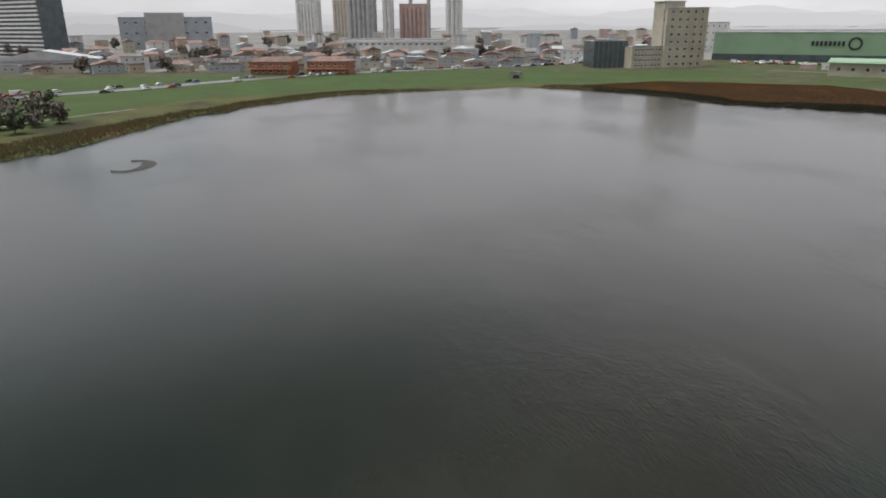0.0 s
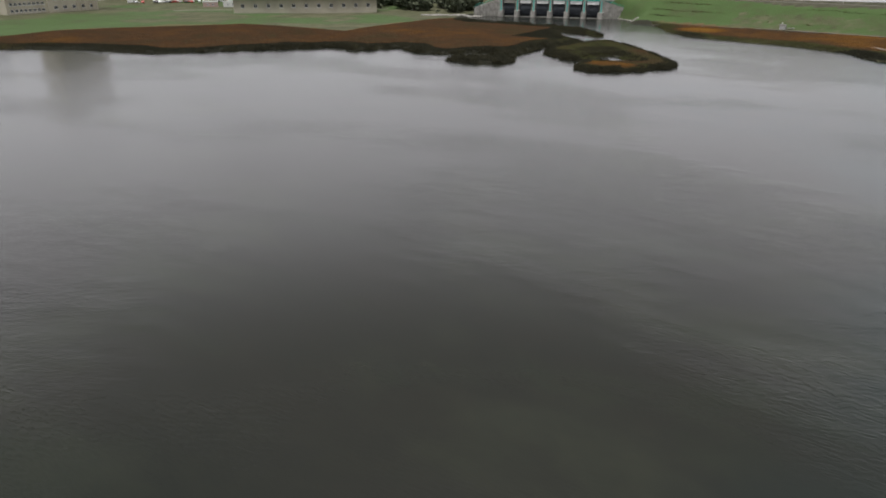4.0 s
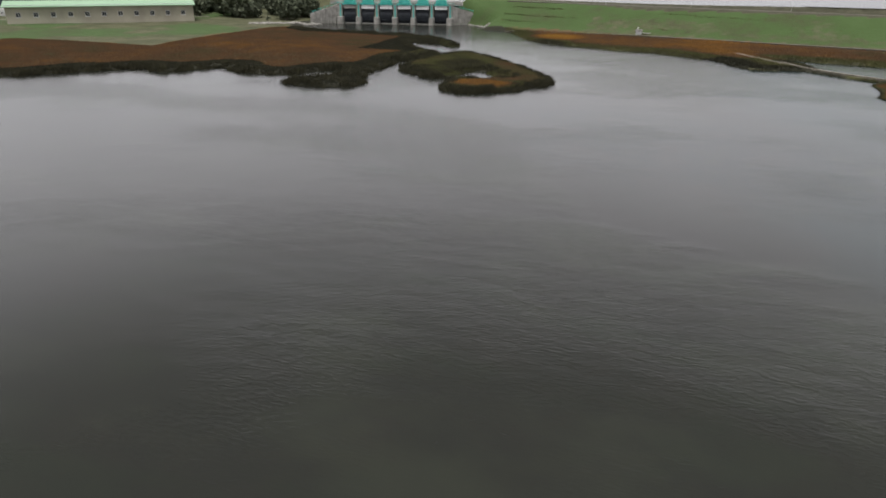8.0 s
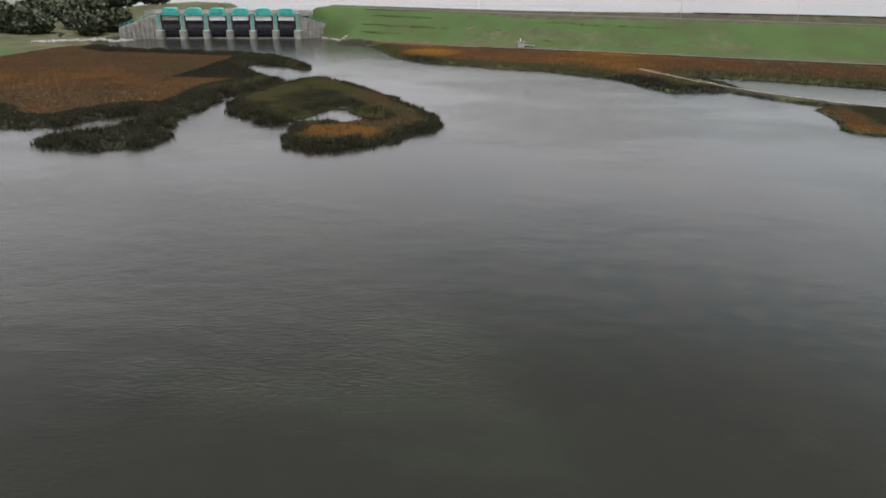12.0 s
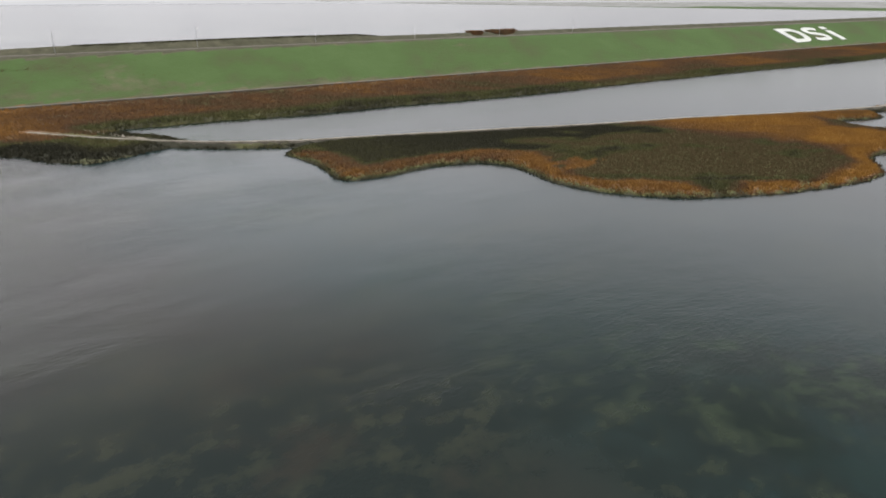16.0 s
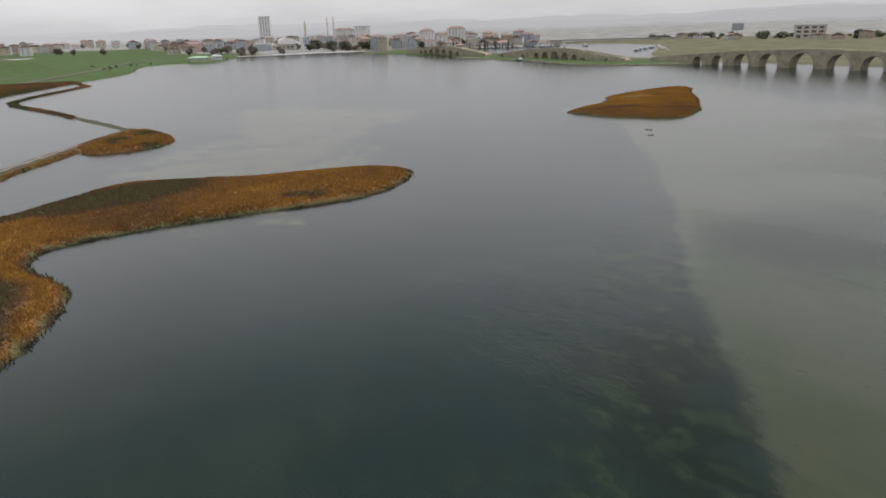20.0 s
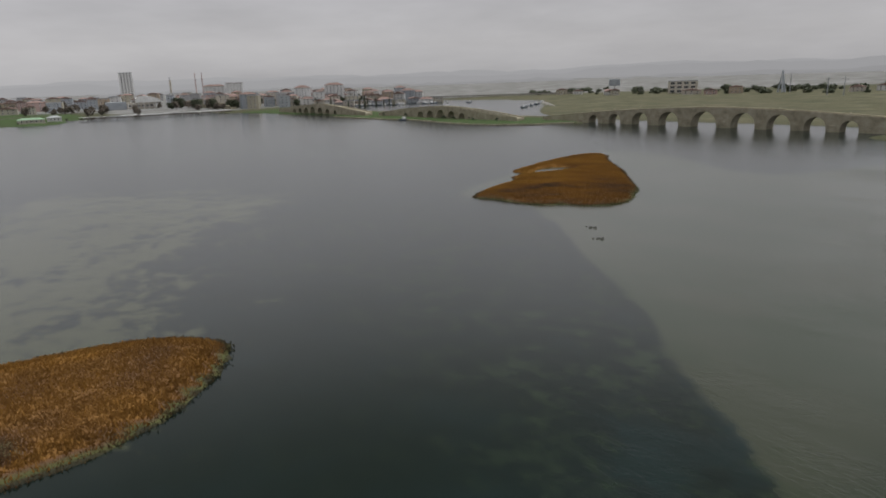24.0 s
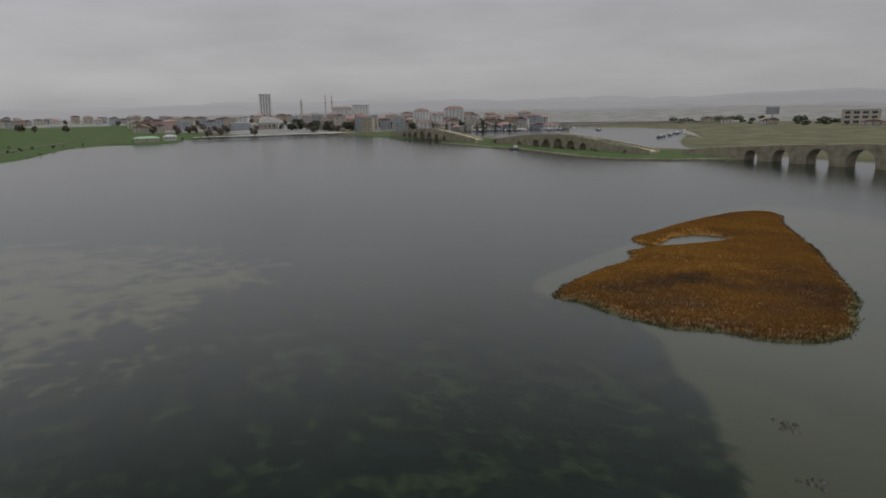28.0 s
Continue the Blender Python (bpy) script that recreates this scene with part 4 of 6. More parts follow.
# ---------------------------------------------------------------- spillway with six gates
def height_at(x, y):
    i, j = np.searchsorted(gx, x) - 1, np.searchsorted(gy, y) - 1
    a, b = (x - gx[i]) / (gx[i + 1] - gx[i]), (y - gy[j]) / (gy[j + 1] - gy[j])
    c = Z_GRID[i:i + 2, j:j + 2]
    return float((c[0, 0] * (1 - a) + c[1, 0] * a) * (1 - b) + (c[0, 1] * (1 - a) + c[1, 1] * a) * b)


def spillway():
    t = thing("spillway", "concrete dam spillway with six dark gates and teal hoist houses", "dam spillway", pose(-149.8, 254.6, 0, 0, 0, 11.9))
    width, bays = 57.2, 6
    pitch = width / bays
    part("sill", Shape().box(-4, 0.5, -2, width + 4, 14, 0.4), CONCRETE, t)
    part("deck", Shape().box(-6, 3.0, 9.2, width + 6, 13.5, 10.0), CONCRETE, t, "concrete road deck")
    for yy in (3.0, 13.1):
        part("parapet", Shape().box(-6, yy, 10.0, width + 6, yy + 0.4, 10.9), CONCRETE, t)
    for i in range(bays + 1):
        x = i * pitch
        w = 1.5 if 0 < i < bays else 1.8
        nose = [(x - w, 14), (x - w, -1.5), (x - w * 0.8, -2.6), (x - w * 0.4, -3.2), (x + w * 0.4, -3.2), (x + w * 0.8, -2.6), (x + w, -1.5), (x + w, 14)]
        pier = part("pier", Shape().prism(nose, -2, 3.4), CONCRETE, t)
        part("pier_shaft", Shape().prism([(x - 0.9, 12), (x - 0.9, -0.4), (x + 0.9, -0.4), (x + 0.9, 12)], 3.4, 10.4), CONCRETE, pier)
        part("gate_guide", Shape().box(x - 0.3, -0.62, 3.4, x + 0.3, -0.4, 9.4), TEAL, pier)
    for i in range(bays):
        x0, x1 = i * pitch + 1.5, (i + 1) * pitch - 1.5
        g = Shape()
        for k in range(9):
            a0, a1 = k / 9, (k + 1) / 9
            b0, b1 = 1.6 - 1.5 * math.sin(math.pi * a0 * 0.9), 1.6 - 1.5 * math.sin(math.pi * a1 * 0.9)
            z0, z1 = -0.5 + 8.3 * a0, -0.5 + 8.3 * a1
            n = len(g.v)
            g.v += [(x0, b0, z0), (x1, b0, z0), (x1, b1, z1), (x0, b1, z1), (x0, b0 + 0.4, z0), (x1, b0 + 0.4, z0), (x1, b1 + 0.4, z1), (x0, b1 + 0.4, z1)]
            g.f += [(n, n + 1, n + 2, n + 3), (n + 7, n + 6, n + 5, n + 4)]
        gate = part("gate", g, GATE_STEEL, t, "dark curved steel sluice gate")
        for z in (2.0, 4.2, 6.4):
            part("stiffener", Shape().box(x0, 0.0, z, x1, 0.35, z + 0.18), GATE_STEEL, gate)
        part("lintel", Shape().box(x0, -0.35, 7.4, x1, 1.6, 9.2), WHITE if i else CONCRETE, t, "white painted concrete beam")
        xa, xb = x0 - 0.2, x1 + 0.2
        house = part("hoist_house", Shape().profile([(xa + 0.5, 9.7), (xb - 0.5, 9.7), (xb - 0.8, 11.7), (xb - 1.3, 12.2), (xa + 1.3, 12.2), (xa + 0.8, 11.7)], -0.4, 4.2), TEAL, t, "teal sheet-metal hoist house")
        part("eave", Shape().box(xa - 0.5, -0.7, 9.35, xb + 0.5, 4.9, 9.7), TEAL, house)
    rail = Shape()
    for i in range(25):
        rail.tube((i * width / 24, -0.55, 9.6), (i * width / 24, -0.55, 10.7), 0.05, 0.05, 5)
    for z in (10.2, 10.7):
        rail.tube((-2, -0.55, z), (width + 2, -0.55, z), 0.05, 0.05, 5)
    part("railing", rail, TEAL, t, "teal steel railing")
    # wing walls with their ribs and railings
    inv = t.matrix_basis.inverted()
    for (ax, ay), (bx, by), za, zb in (((-163.5, 247.5), (-151.5, 255.5), 4.8, 9.4), ((-81, 277.5), (-92.5, 266.5), 4.8, 9.2)):
        a, b = inv @ Vector((ax, ay, 0)), inv @ Vector((bx, by, 0))
        d = (b - a).normalized()
        n = Vector((-d.y, d.x, 0)) * 0.5
        w = Shape()
        w.v = [tuple(p + Vector((0, 0, z))) for p, z in ((a - n, -2), (b - n, -2), (b + n, -2), (a + n, -2), (a - n, za), (b - n, zb), (b + n, zb), (a + n, za))]
        w.f = [(3, 2, 1, 0), (4, 5, 6, 7), (0, 1, 5, 4), (1, 2, 6, 5), (2, 3, 7, 6), (3, 0, 4, 7)]
        wall = part("wing_wall", w, CONCRETE, t, "stained concrete wing wall")
        length = (b - a).length
        fence = Shape()
        for k in range(9):
            f = k / 8
            p, z = a + d * length * f, za + (zb - za) * f
            fence.tube(p + Vector((0, 0, z)), p + Vector((0, 0, z + 1.1)), 0.06, 0.06, 5)
            if k < 8:
                q, z2 = a + d * length * (k + 1) / 8, za + (zb - za) * (k + 1) / 8
                for e in (0.55, 1.1):
                    fence.tube(p + Vector((0, 0, z + e)), q + Vector((0, 0, z2 + e)), 0.05, 0.05, 5)
            for side in (-1, 1):
                c = p + n * side * 1.25
                part("rib", Shape().box(c.x - 0.25, c.y - 0.3, -1.5, c.x + 0.3, c.y + 0.3, z - 0.4), CONCRETE, wall)
        part("railing", fence, TEAL, wall, "teal steel railing")
    return t


spillway()


# ---------------------------------------------------------------- letters on the dam slope
def stroke(line, width, h=0.12):
    """A painted band of one width along a line, as a thin slab."""
    p = np.array(line, float)
    d = np.gradient(p, axis=0)
    d /= np.linalg.norm(d, axis=1)[:, None]
    n = np.stack([-d[:, 1], d[:, 0]], -1) * width / 2
    s, k = Shape(), len(p)
    for side, z in ((n, h), (-n, h), (n, -0.3), (-n, -0.3)):
        s.v += [(q[0], q[1], z) for q in p + side]
    for i in range(k - 1):
        s.f += [(i, i + k, i + k + 1, i + 1), (i + 1, i + 1 + 2 * k, i + 2 * k, i), (i + k, i + 3 * k, i + 3 * k + 1, i + k + 1)]
    s.f += [(0, 2 * k, 3 * k, k), (k - 1, 2 * k - 1, 4 * k - 1, 3 * k - 1)]
    return s


def slope_letters():
    """The three capital letters D, S and dotted I, laid in white slabs on the slope."""
    up = Vector((DAM_N[0] * 23, DAM_N[1] * 23, 9.4)).normalized()
    ax = Vector((DAM_U[0], DAM_U[1], 0))
    m = Matrix((ax * 1.17, up * 0.93, ax.cross(up))).transposed().to_4x4()
    v0 = 5.0
    m.translation = Vector(dam_point(484.5, v0, 2.6 + (v0 - 1.5) * 9.4 / 23 + 0.2))
    t = thing("slope_letters", "large faded white letters on the grass dam slope", "letters", m)
    part("letter", stroke([(2.2, 0), (2.2, 17.5)], 4.4), LETTER_PAINT, t)
    part("letter_bow", stroke([(4.4, 15.6)] + [(9.0 + 5.2 * math.cos(a), 8.75 + 6.8 * math.sin(a)) for a in np.linspace(1.45, -1.45, 13)] + [(4.4, 1.9)], 3.8), LETTER_PAINT, t)
    part("letter", stroke([(31, 14.2), (29, 15.4), (25.5, 15.8), (21.8, 15.0), (20.6, 12.8), (21.8, 10.6), (25.5, 9.2), (29.4, 7.4), (31, 5.0), (29.8, 2.8), (25.5, 1.8), (21.5, 2.2), (19.6, 3.4)], 3.6), LETTER_PAINT, t)
    part("letter", stroke([(39.5, 0), (39.5, 12.4)], 4.4), LETTER_PAINT, t)
    part("dot", stroke([(39.5, 14.2), (39.5, 17.6)], 4.4), LETTER_PAINT, t)


slope_letters()


def ribbon(name, line, half, lift, mat, label, category, steps=8):
    """A strip of road laid on the ground along a line."""
    pts = []
    for a, b in zip(line[:-1], line[1:]):
        n = max(2, int(np.hypot(*(b - a)) / steps))
        pts += [a + (b - a) * i / n for i in range(n)]
    pts.append(line[-1])
    pts = np.array(pts)
    d = np.gradient(pts, axis=0)
    d /= np.linalg.norm(d, axis=1)[:, None]
    side = np.stack([-d[:, 1], d[:, 0]], -1)
    rows = [pts + side * k * half for k in (-1, 0, 1)]
    zs = [ground_height(r[:, 0], r[:, 1])[0] for r in rows]
    top = np.maximum.reduce(zs) + lift
    n = len(pts)
    verts = np.concatenate([np.column_stack([rows[0], top]), np.column_stack([rows[2], top]), np.column_stack([rows[0], top - 1.2]), np.column_stack([rows[2], top - 1.2])])
    i = np.arange(n - 1)
    faces = np.concatenate([np.stack([i, i + n, i + n + 1, i + 1][::-1], -1), np.stack([i, i + 1, i + 1 + 2 * n, i + 2 * n][::-1], -1), np.stack([i + n, i + 3 * n, i + 3 * n + 1, i + n + 1][::-1], -1)])
    return tagged(new(name, sheet(name, verts, faces, mat, smooth=False)), label, category, kind="structure")


ribbon("road_west", ROAD_WEST, 6.5, 0.12, ASPHALT, "wet grey two-way road through the lakeside town", "road")
ribbon("road_dam_foot", np.array([DAM_O + u * DAM_U - 3.0 * DAM_N for u in (14, 120, 300, 520, 780)]), 1.3, 0.1, EARTH, "worn gravel service track at the foot of the dam", "track")
ribbon("road_dam_crest", np.array([DAM_O + u * DAM_U + 31 * DAM_N for u in (10, 200, 450, 700, 850)]), 2.2, 0.06, EARTH, "narrow worn road along the dam crest", "road")
ribbon("path_causeway", CAUSEWAY, 0.5, 0.06, GRAVEL, "narrow worn track along the causeway", "track", 4)
ribbon("path_jetty_track", np.array([(41.0, 197.0), (46.0, 178.0), (51.0, 160.0)]), 0.8, 0.06, GRAVEL, "narrow pale track down to the causeway", "track", 3)
ribbon("path_west_shore", np.array([(-179.0, -219.0), (-201.0, -205.0), (-220.0, -188.0)]), 1.2, 0.08, GRAVEL, "pale footpath in the lakeside grass", "track", 5)
ribbon("path_meadow", np.array([(-316.0, 160.0), (-285.0, 195.0), (-256.0, 222.0), (-222.0, 244.0)]), 2.2, 0.08, GRAVEL, "pale gravel lane beside the sheds", "track", 5)
ribbon("road_south", np.array([(560.0, 70.0), (700.0, 25.0), (850.0, -15.0), (960.0, -75.0), (1060.0, -180.0), (1090.0, -300.0)]), 3, 0.15, EARTH, "lakeside road to the far town", "road")


# ---------------------------------------------------------------- old stone bridge
def bridge(label, x0, x1, y, arches, hump, low, width=7.0):
    """One humped stone bridge along x. arches: (centre, half span, crown height)."""
    t = thing("stone_bridge", label, "bridge", pose(0, y, 0), group="old stone bridge sections")
    mid, half = (x0 + x1) / 2, abs(x1 - x0) / 2

    def deck(x):
        return low + (hump - low) * (1 - (abs(x - mid) / half) ** 1.6)

    edges = [x0] + [c for i in range(len(arches) - 1) for c in [(arches[i][0] + arches[i + 1][0]) / 2]] + [x1]
    for (c, s, crown), a, b in zip(arches, edges[:-1], edges[1:]):
        st = [a, c - s - 0.001] + [c - s * math.cos(math.pi * k / 14) for k in range(15)] + [c + s + 0.001, b]
        bot = [-1.5, -1.5] + [crown - s * 1.12 + s * 1.12 * math.sin(math.pi * k / 14) ** 0.85 for k in range(15)] + [-1.5, -1.5]
        sh = Shape()
        for x, z in zip(st, bot):
            top = deck(x)
            sh.v += [(x, -width / 2, z), (x, -width / 2, top), (x, width / 2, top), (x, width / 2, z)]
        for i in range(len(st) - 1):
            k = 4 * i
            sh.f += [(k, k + 4, k + 5, k + 1), (k + 1, k + 5, k + 6, k + 2), (k + 2, k + 6, k + 7, k + 3), (k + 3, k + 7, k + 4, k)]
        sh.f += [(0, 1, 2, 3), (len(sh.v) - 1, len(sh.v) - 2, len(sh.v) - 3, len(sh.v) - 4)]
        span = part("arch_span", sh, MASONRY, t)
        for side in (-1, 1):
            ring = Shape()
            yy = side * (width / 2 + 0.10)
            k0 = len(ring.v)
            for k in range(15):
                ang = math.pi * k / 14
                for grow in (0.0, 0.75):
                    px, pz = c - (s + grow) * math.cos(ang), crown - s * 1.12 + (s * 1.12 + grow) * math.sin(ang) ** 0.85
                    ring.v += [(px, yy, pz), (px, yy - side * 0.3, pz)]
            for k in range(14):
                q = k0 + 4 * k
                ring.f += [(q, q + 4, q + 6, q + 2), (q + 2, q + 6, q + 7, q + 3), (q + 1, q + 3, q + 7, q + 5), (q, q + 1, q + 5, q + 4)]
            part("arch_ring", ring, MASONRY, span)
        for side in (-1, 1):
            para = Shape()
            for k in range(5):
                xa = a + (b - a) * k / 4
                yy = side * (width / 2 - 0.25)
                para.v += [(xa, yy - 0.3, deck(xa) - 0.1), (xa, yy - 0.3, deck(xa) + 0.75), (xa, yy + 0.3, deck(xa) + 0.75), (xa, yy + 0.3, deck(xa) - 0.1)]
                if k:
                    q = 4 * k
                    para.f += [(q - 4, q, q + 1, q - 3), (q - 3, q + 1, q + 2, q - 2), (q - 2, q + 2, q + 3, q - 1)]
            para.f += [(0, 1, 2, 3), (19, 18, 17, 16)]
            part("parapet", para, MASONRY, span)
        part("finial", Shape().tube((c, width / 2, deck(c) + 0.6), (c, width / 2, deck(c) + 1.9), 0.28, 0.16, 6), MASONRY, span)
    for xa in edges[1:-1]:
        for side in (-1, 1):
            yy = side * width / 2
            part("cutwater", Shape().prism([(xa - 1.9, yy), (xa - 0.7, yy + side * 0.9), (xa + 0.7, yy + side * 0.9), (xa + 1.9, yy)][::side], -1.5, 3.0), MASONRY, t)
    return t


bridge("humped old limestone bridge with nine arches over the lake outlet", 150, 394, -322.0,
       [(210.2, 3.9, 5.3), (224.8, 4.8, 6.5), (241.3, 5.7, 7.3), (259, 6.2, 7.8), (280.2, 7.2, 8.2), (301, 6.1, 7.6), (319.4, 5.2, 7.0), (337, 4.3, 5.8), (352.6, 3.5, 4.8)], 9.6, 2.4)
bridge("old limestone bridge with five arches between grass islands", 400, 562, -304,
       [(455, 3.0, 5.0), (466.5, 3.8, 6.2), (479.5, 4.5, 7.0), (492, 3.9, 6.2), (503.5, 3.3, 5.4)], 8.8, 2.6)
bridge("old limestone bridge with seven arches on a grassy island", 575, 742, -299,
       [(626, 2.8, 4.2), (640, 3.6, 5.4), (653.5, 4.4, 6.6), (668, 4.9, 7.2), (681.5, 4.2, 6.4), (694, 3.6, 5.6), (706, 3.0, 5.0)], 9.0, 3.0)
bridge("far old limestone bridge section at the town end", 880, 985, -302, [(908, 2.2, 4.0), (919, 3.0, 5.0), (930, 3.4, 5.6), (941, 3.0, 5.0), (952, 2.2, 4.0)], 7.6, 3.4)


# ---------------------------------------------------------------- jetty across the far bay
def jetty():
    t = thing("jetty", "low white-railed footbridge on posts across the bay", "jetty", pose(0, 0, 0))
    line = [(826, -124), (818, -160), (815, -198), (817, -236), (822, -276)]
    for (ax, ay), (bx, by) in zip(line[:-1], line[1:]):
        d = Vector((bx - ax, by - ay, 0))
        n = Vector((-d.y, d.x, 0)).normalized() * 1.6
        a, b = Vector((ax, ay, 1.5)), Vector((bx, by, 1.5))
        w = Shape()
        up = Vector((0, 0, 0.9))
        w.v = [tuple(p) for p in (a - n, b - n, b + n, a + n, a - n + up, b - n + up, b + n + up, a + n + up)]
        w.f = [(3, 2, 1, 0), (4, 5, 6, 7), (0, 1, 5, 4), (1, 2, 6, 5), (2, 3, 7, 6), (3, 0, 4, 7)]
        part("deck", w, BARK, t, "dark timber deck")
        r = Shape()
        for side in (-0.95, 0.95):
            r.tube(a + n * side + up * 2.2, b + n * side + up * 2.2, 0.14, 0.14, 5)
        part("rail", r, WHITE, t, "white handrail")
        for k in range(6):
            p = a + d * (k + 0.5) / 6
            part("post", Shape().tube((p.x, p.y, -1.2), (p.x, p.y, 1.6), 0.55, 0.45, 7), CONCRETE, t)


jetty()

# ---------------------------------------------------------------- windows and buildings
WINDOW_MESHES = {}


def window_mesh(w, h):
    key = (round(w, 1), round(h, 1))
    if key not in WINDOW_MESHES:
        s = Shape().box(-w / 2 - 0.12, -0.06, -h / 2 - 0.12, w / 2 + 0.12, 0.05, h / 2 + 0.12).box(-w / 2, -0.075, -h / 2, -0.04, -0.055, h / 2).box(0.04, -0.075, -h / 2, w / 2, -0.055, h / 2).box(-w / 2 - 0.2, -0.16, -h / 2 - 0.24, w / 2 + 0.2, 0.05, -h / 2 - 0.12)
        me = s.mesh("window", WHITE)
        me.materials.append(GLASS)
        for p in me.polygons:
            p.material_index = 1 if 6 <= p.index < 18 else 0
        WINDOW_MESHES[key] = me
    return WINDOW_MESHES[key]


def building(name, label, category, x, y, w, d, h, rot, wall, roof="flat", roof_mat=None, floors=2, cols=3, sides=(0,), group="", sink=0.6, win=(1.2, 1.3), margin=1.4):
    """A house of w by d metres; its front looks along local -y. sides: 0 front, 1 right, 2 back, 3 left."""
    z = height_at(x, y)
    t = thing(name, label, category, pose(x, y, z, 0, 0, rot), group)
    body = Shape().bevelled(-w / 2, -d / 2, -sink, w / 2, d / 2, h, 0.06)
    part("wall", body, wall, t)
    roof_mat = roof_mat or TILE_ROOF
    if roof == "gable":
        rz = min(w, d) * 0.22
        part("roof", Shape().profile([(-w / 2 - 0.5, h - 0.15), (w / 2 + 0.5, h - 0.15), (w / 2 + 0.5, h + 0.1), (0, h + rz), (-w / 2 - 0.5, h + 0.1)], -d / 2 - 0.5, d / 2 + 0.5), roof_mat, t)
    elif roof == "hip":
        rz, i = min(w, d) * 0.2, min(w, d) * 0.45
        r = Shape()
        e = 0.5
        r.v = [(-w / 2 - e, -d / 2 - e, h - 0.1), (w / 2 + e, -d / 2 - e, h - 0.1), (w / 2 + e, d / 2 + e, h - 0.1), (-w / 2 - e, d / 2 + e, h - 0.1), (-w / 2 + i, -d / 2 + i, h + rz), (w / 2 - i, -d / 2 + i, h + rz), (w / 2 - i, d / 2 - i, h + rz), (-w / 2 + i, d / 2 - i, h + rz)]
        r.f = [(3, 2, 1, 0), (4, 5, 6, 7), (0, 1, 5, 4), (1, 2, 6, 5), (2, 3, 7, 6), (3, 0, 4, 7)]
        part("roof", r, roof_mat, t)
    else:
        part("roof", Shape().box(-w / 2 - 0.15, -d / 2 - 0.15, h, w / 2 + 0.15, d / 2 + 0.15, h + 0.25).box(-w / 2 - 0.15, -d / 2 - 0.15, h + 0.25, w / 2 + 0.15, -d / 2 + 0.1, h + 0.8).box(-w / 2 - 0.15, d / 2 - 0.1, h + 0.25, w / 2 + 0.15, d / 2 + 0.15, h + 0.8), roof_mat, t)
    fh = h / floors
    me = window_mesh(*win)
    for s in sides:
        run, off = ((w, d / 2) if s % 2 == 0 else (d, w / 2))
        n = cols if s % 2 == 0 else max(1, round(cols * d / w))
        for f in range(floors):
            for c in range(n):
                a = -run / 2 + margin + (run - 2 * margin) * ((c + 0.5) / n)
                part("window", me, None, t, m=Matrix.Rotation(s * math.pi / 2, 4, "Z") @ Matrix.Translation((a, -off - 0.03, fh * (f + 0.55))))
    return t


def toward(x, y, ex=60, ey=-30):
    """The turn that makes a front at x, y look toward the lake."""
    return math.degrees(math.atan2(ey - y, ex - x)) + 90


# west side: beige office block with its low wing, dark glass hall and the long green hall
mill = building("office_block", "beige eight-storey block with paired windows and a stepped top", "building", -371, 130, 30.2, 16.2, 37.8, 90, WALLS[5], "flat", TIN_ROOF, 8, 5, (0, 3), win=(2.0, 1.7))
part("stair_tower", Shape().bevelled(-15.7, -4.9, -0.5, -1, 8.9, 42.1, 0.1), WALLS[5], mill, "taller beige stair tower")
part("tower_roof", Shape().box(-16.2, -5.4, 42.1, -0.4, 9.5, 42.7), TIN_ROOF, mill)
for k in range(6):
    part("rib", Shape().box(1.6 + 2.45 * k, -8.6, 0, 2.0 + 2.45 * k, -8.0, 37.4), WALLS[5], mill)
building("office_wing", "low beige three-storey wing beside the office block", "building", -372, 104, 22.7, 15.1, 13.5, 90, WALLS[5], "flat", TIN_ROOF, 4, 8, (0,), win=(1.5, 1.3))
hall = building("glass_hall", "dark glazed hall with a sloping roof", "building", -387, 84, 23.8, 21.6, 17.3, 84, DARK_GLASS, "flat", TIN_ROOF, 3, 0, ())
for k in range(8):
    part("mullion", Shape().box(-11.8 + 23.6 * k / 7 - 0.1, -11.1, 0, -11.8 + 23.6 * k / 7 + 0.1, -10.8, 17.2), STEEL, hall)
green = building("long_hall", "long pale green clad factory hall with dark base", "factory", -385, 294, 205.2, 64.8, 20.5, 47, GREEN_WALL, "flat", TIN_ROOF, 1, 0, ())
part("base_band", Shape().box(-102.8, -32.65, 0, 102.8, -32.3, 4.9), DARK_GLASS, green, "dark glazed base strip")
for k in range(31):
    part("seam", Shape().box(-101.5 + 6.6 * k, -32.52, 4.9, -101.3 + 6.6 * k, -32.4, 20.3), GREEN_WALL, green)
for k in range(8):
    part("sign_bar", Shape().box(-34.5 + 2.8 * k, -32.7, 11.3, -32.6 + 2.8 * k, -32.45, 14.6), GATE_STEEL, green, "dark sign bar")
emblem = Shape()
for k in range(24):
    a, b = 2 * math.pi * k / 24, 2 * math.pi * (k + 1) / 24
    n = len(emblem.v)
    emblem.v += [(-6.5 + r * math.cos(t), -32.7, 13 + r * math.sin(t)) for t, r in ((a, 3.2), (b, 3.2), (b, 4.5), (a, 4.5))]
    emblem.f.append((n, n + 1, n + 2, n + 3))
part("emblem_ring", emblem, GATE_STEEL, green, "dark ring emblem")
building("hall_end_block", "white clad block at the end of the green hall", "building", -293, 369, 28.1, 32.4, 20.5, 47, WALLS[1], "flat", TIN_ROOF, 2, 0, ())
building("factory_block", "white three-storey block behind the green hall", "building", -564, 267, 54.0, 21.6, 25.9, 60, WALLS[1], "flat", TIN_ROOF, 4, 10, (0,))
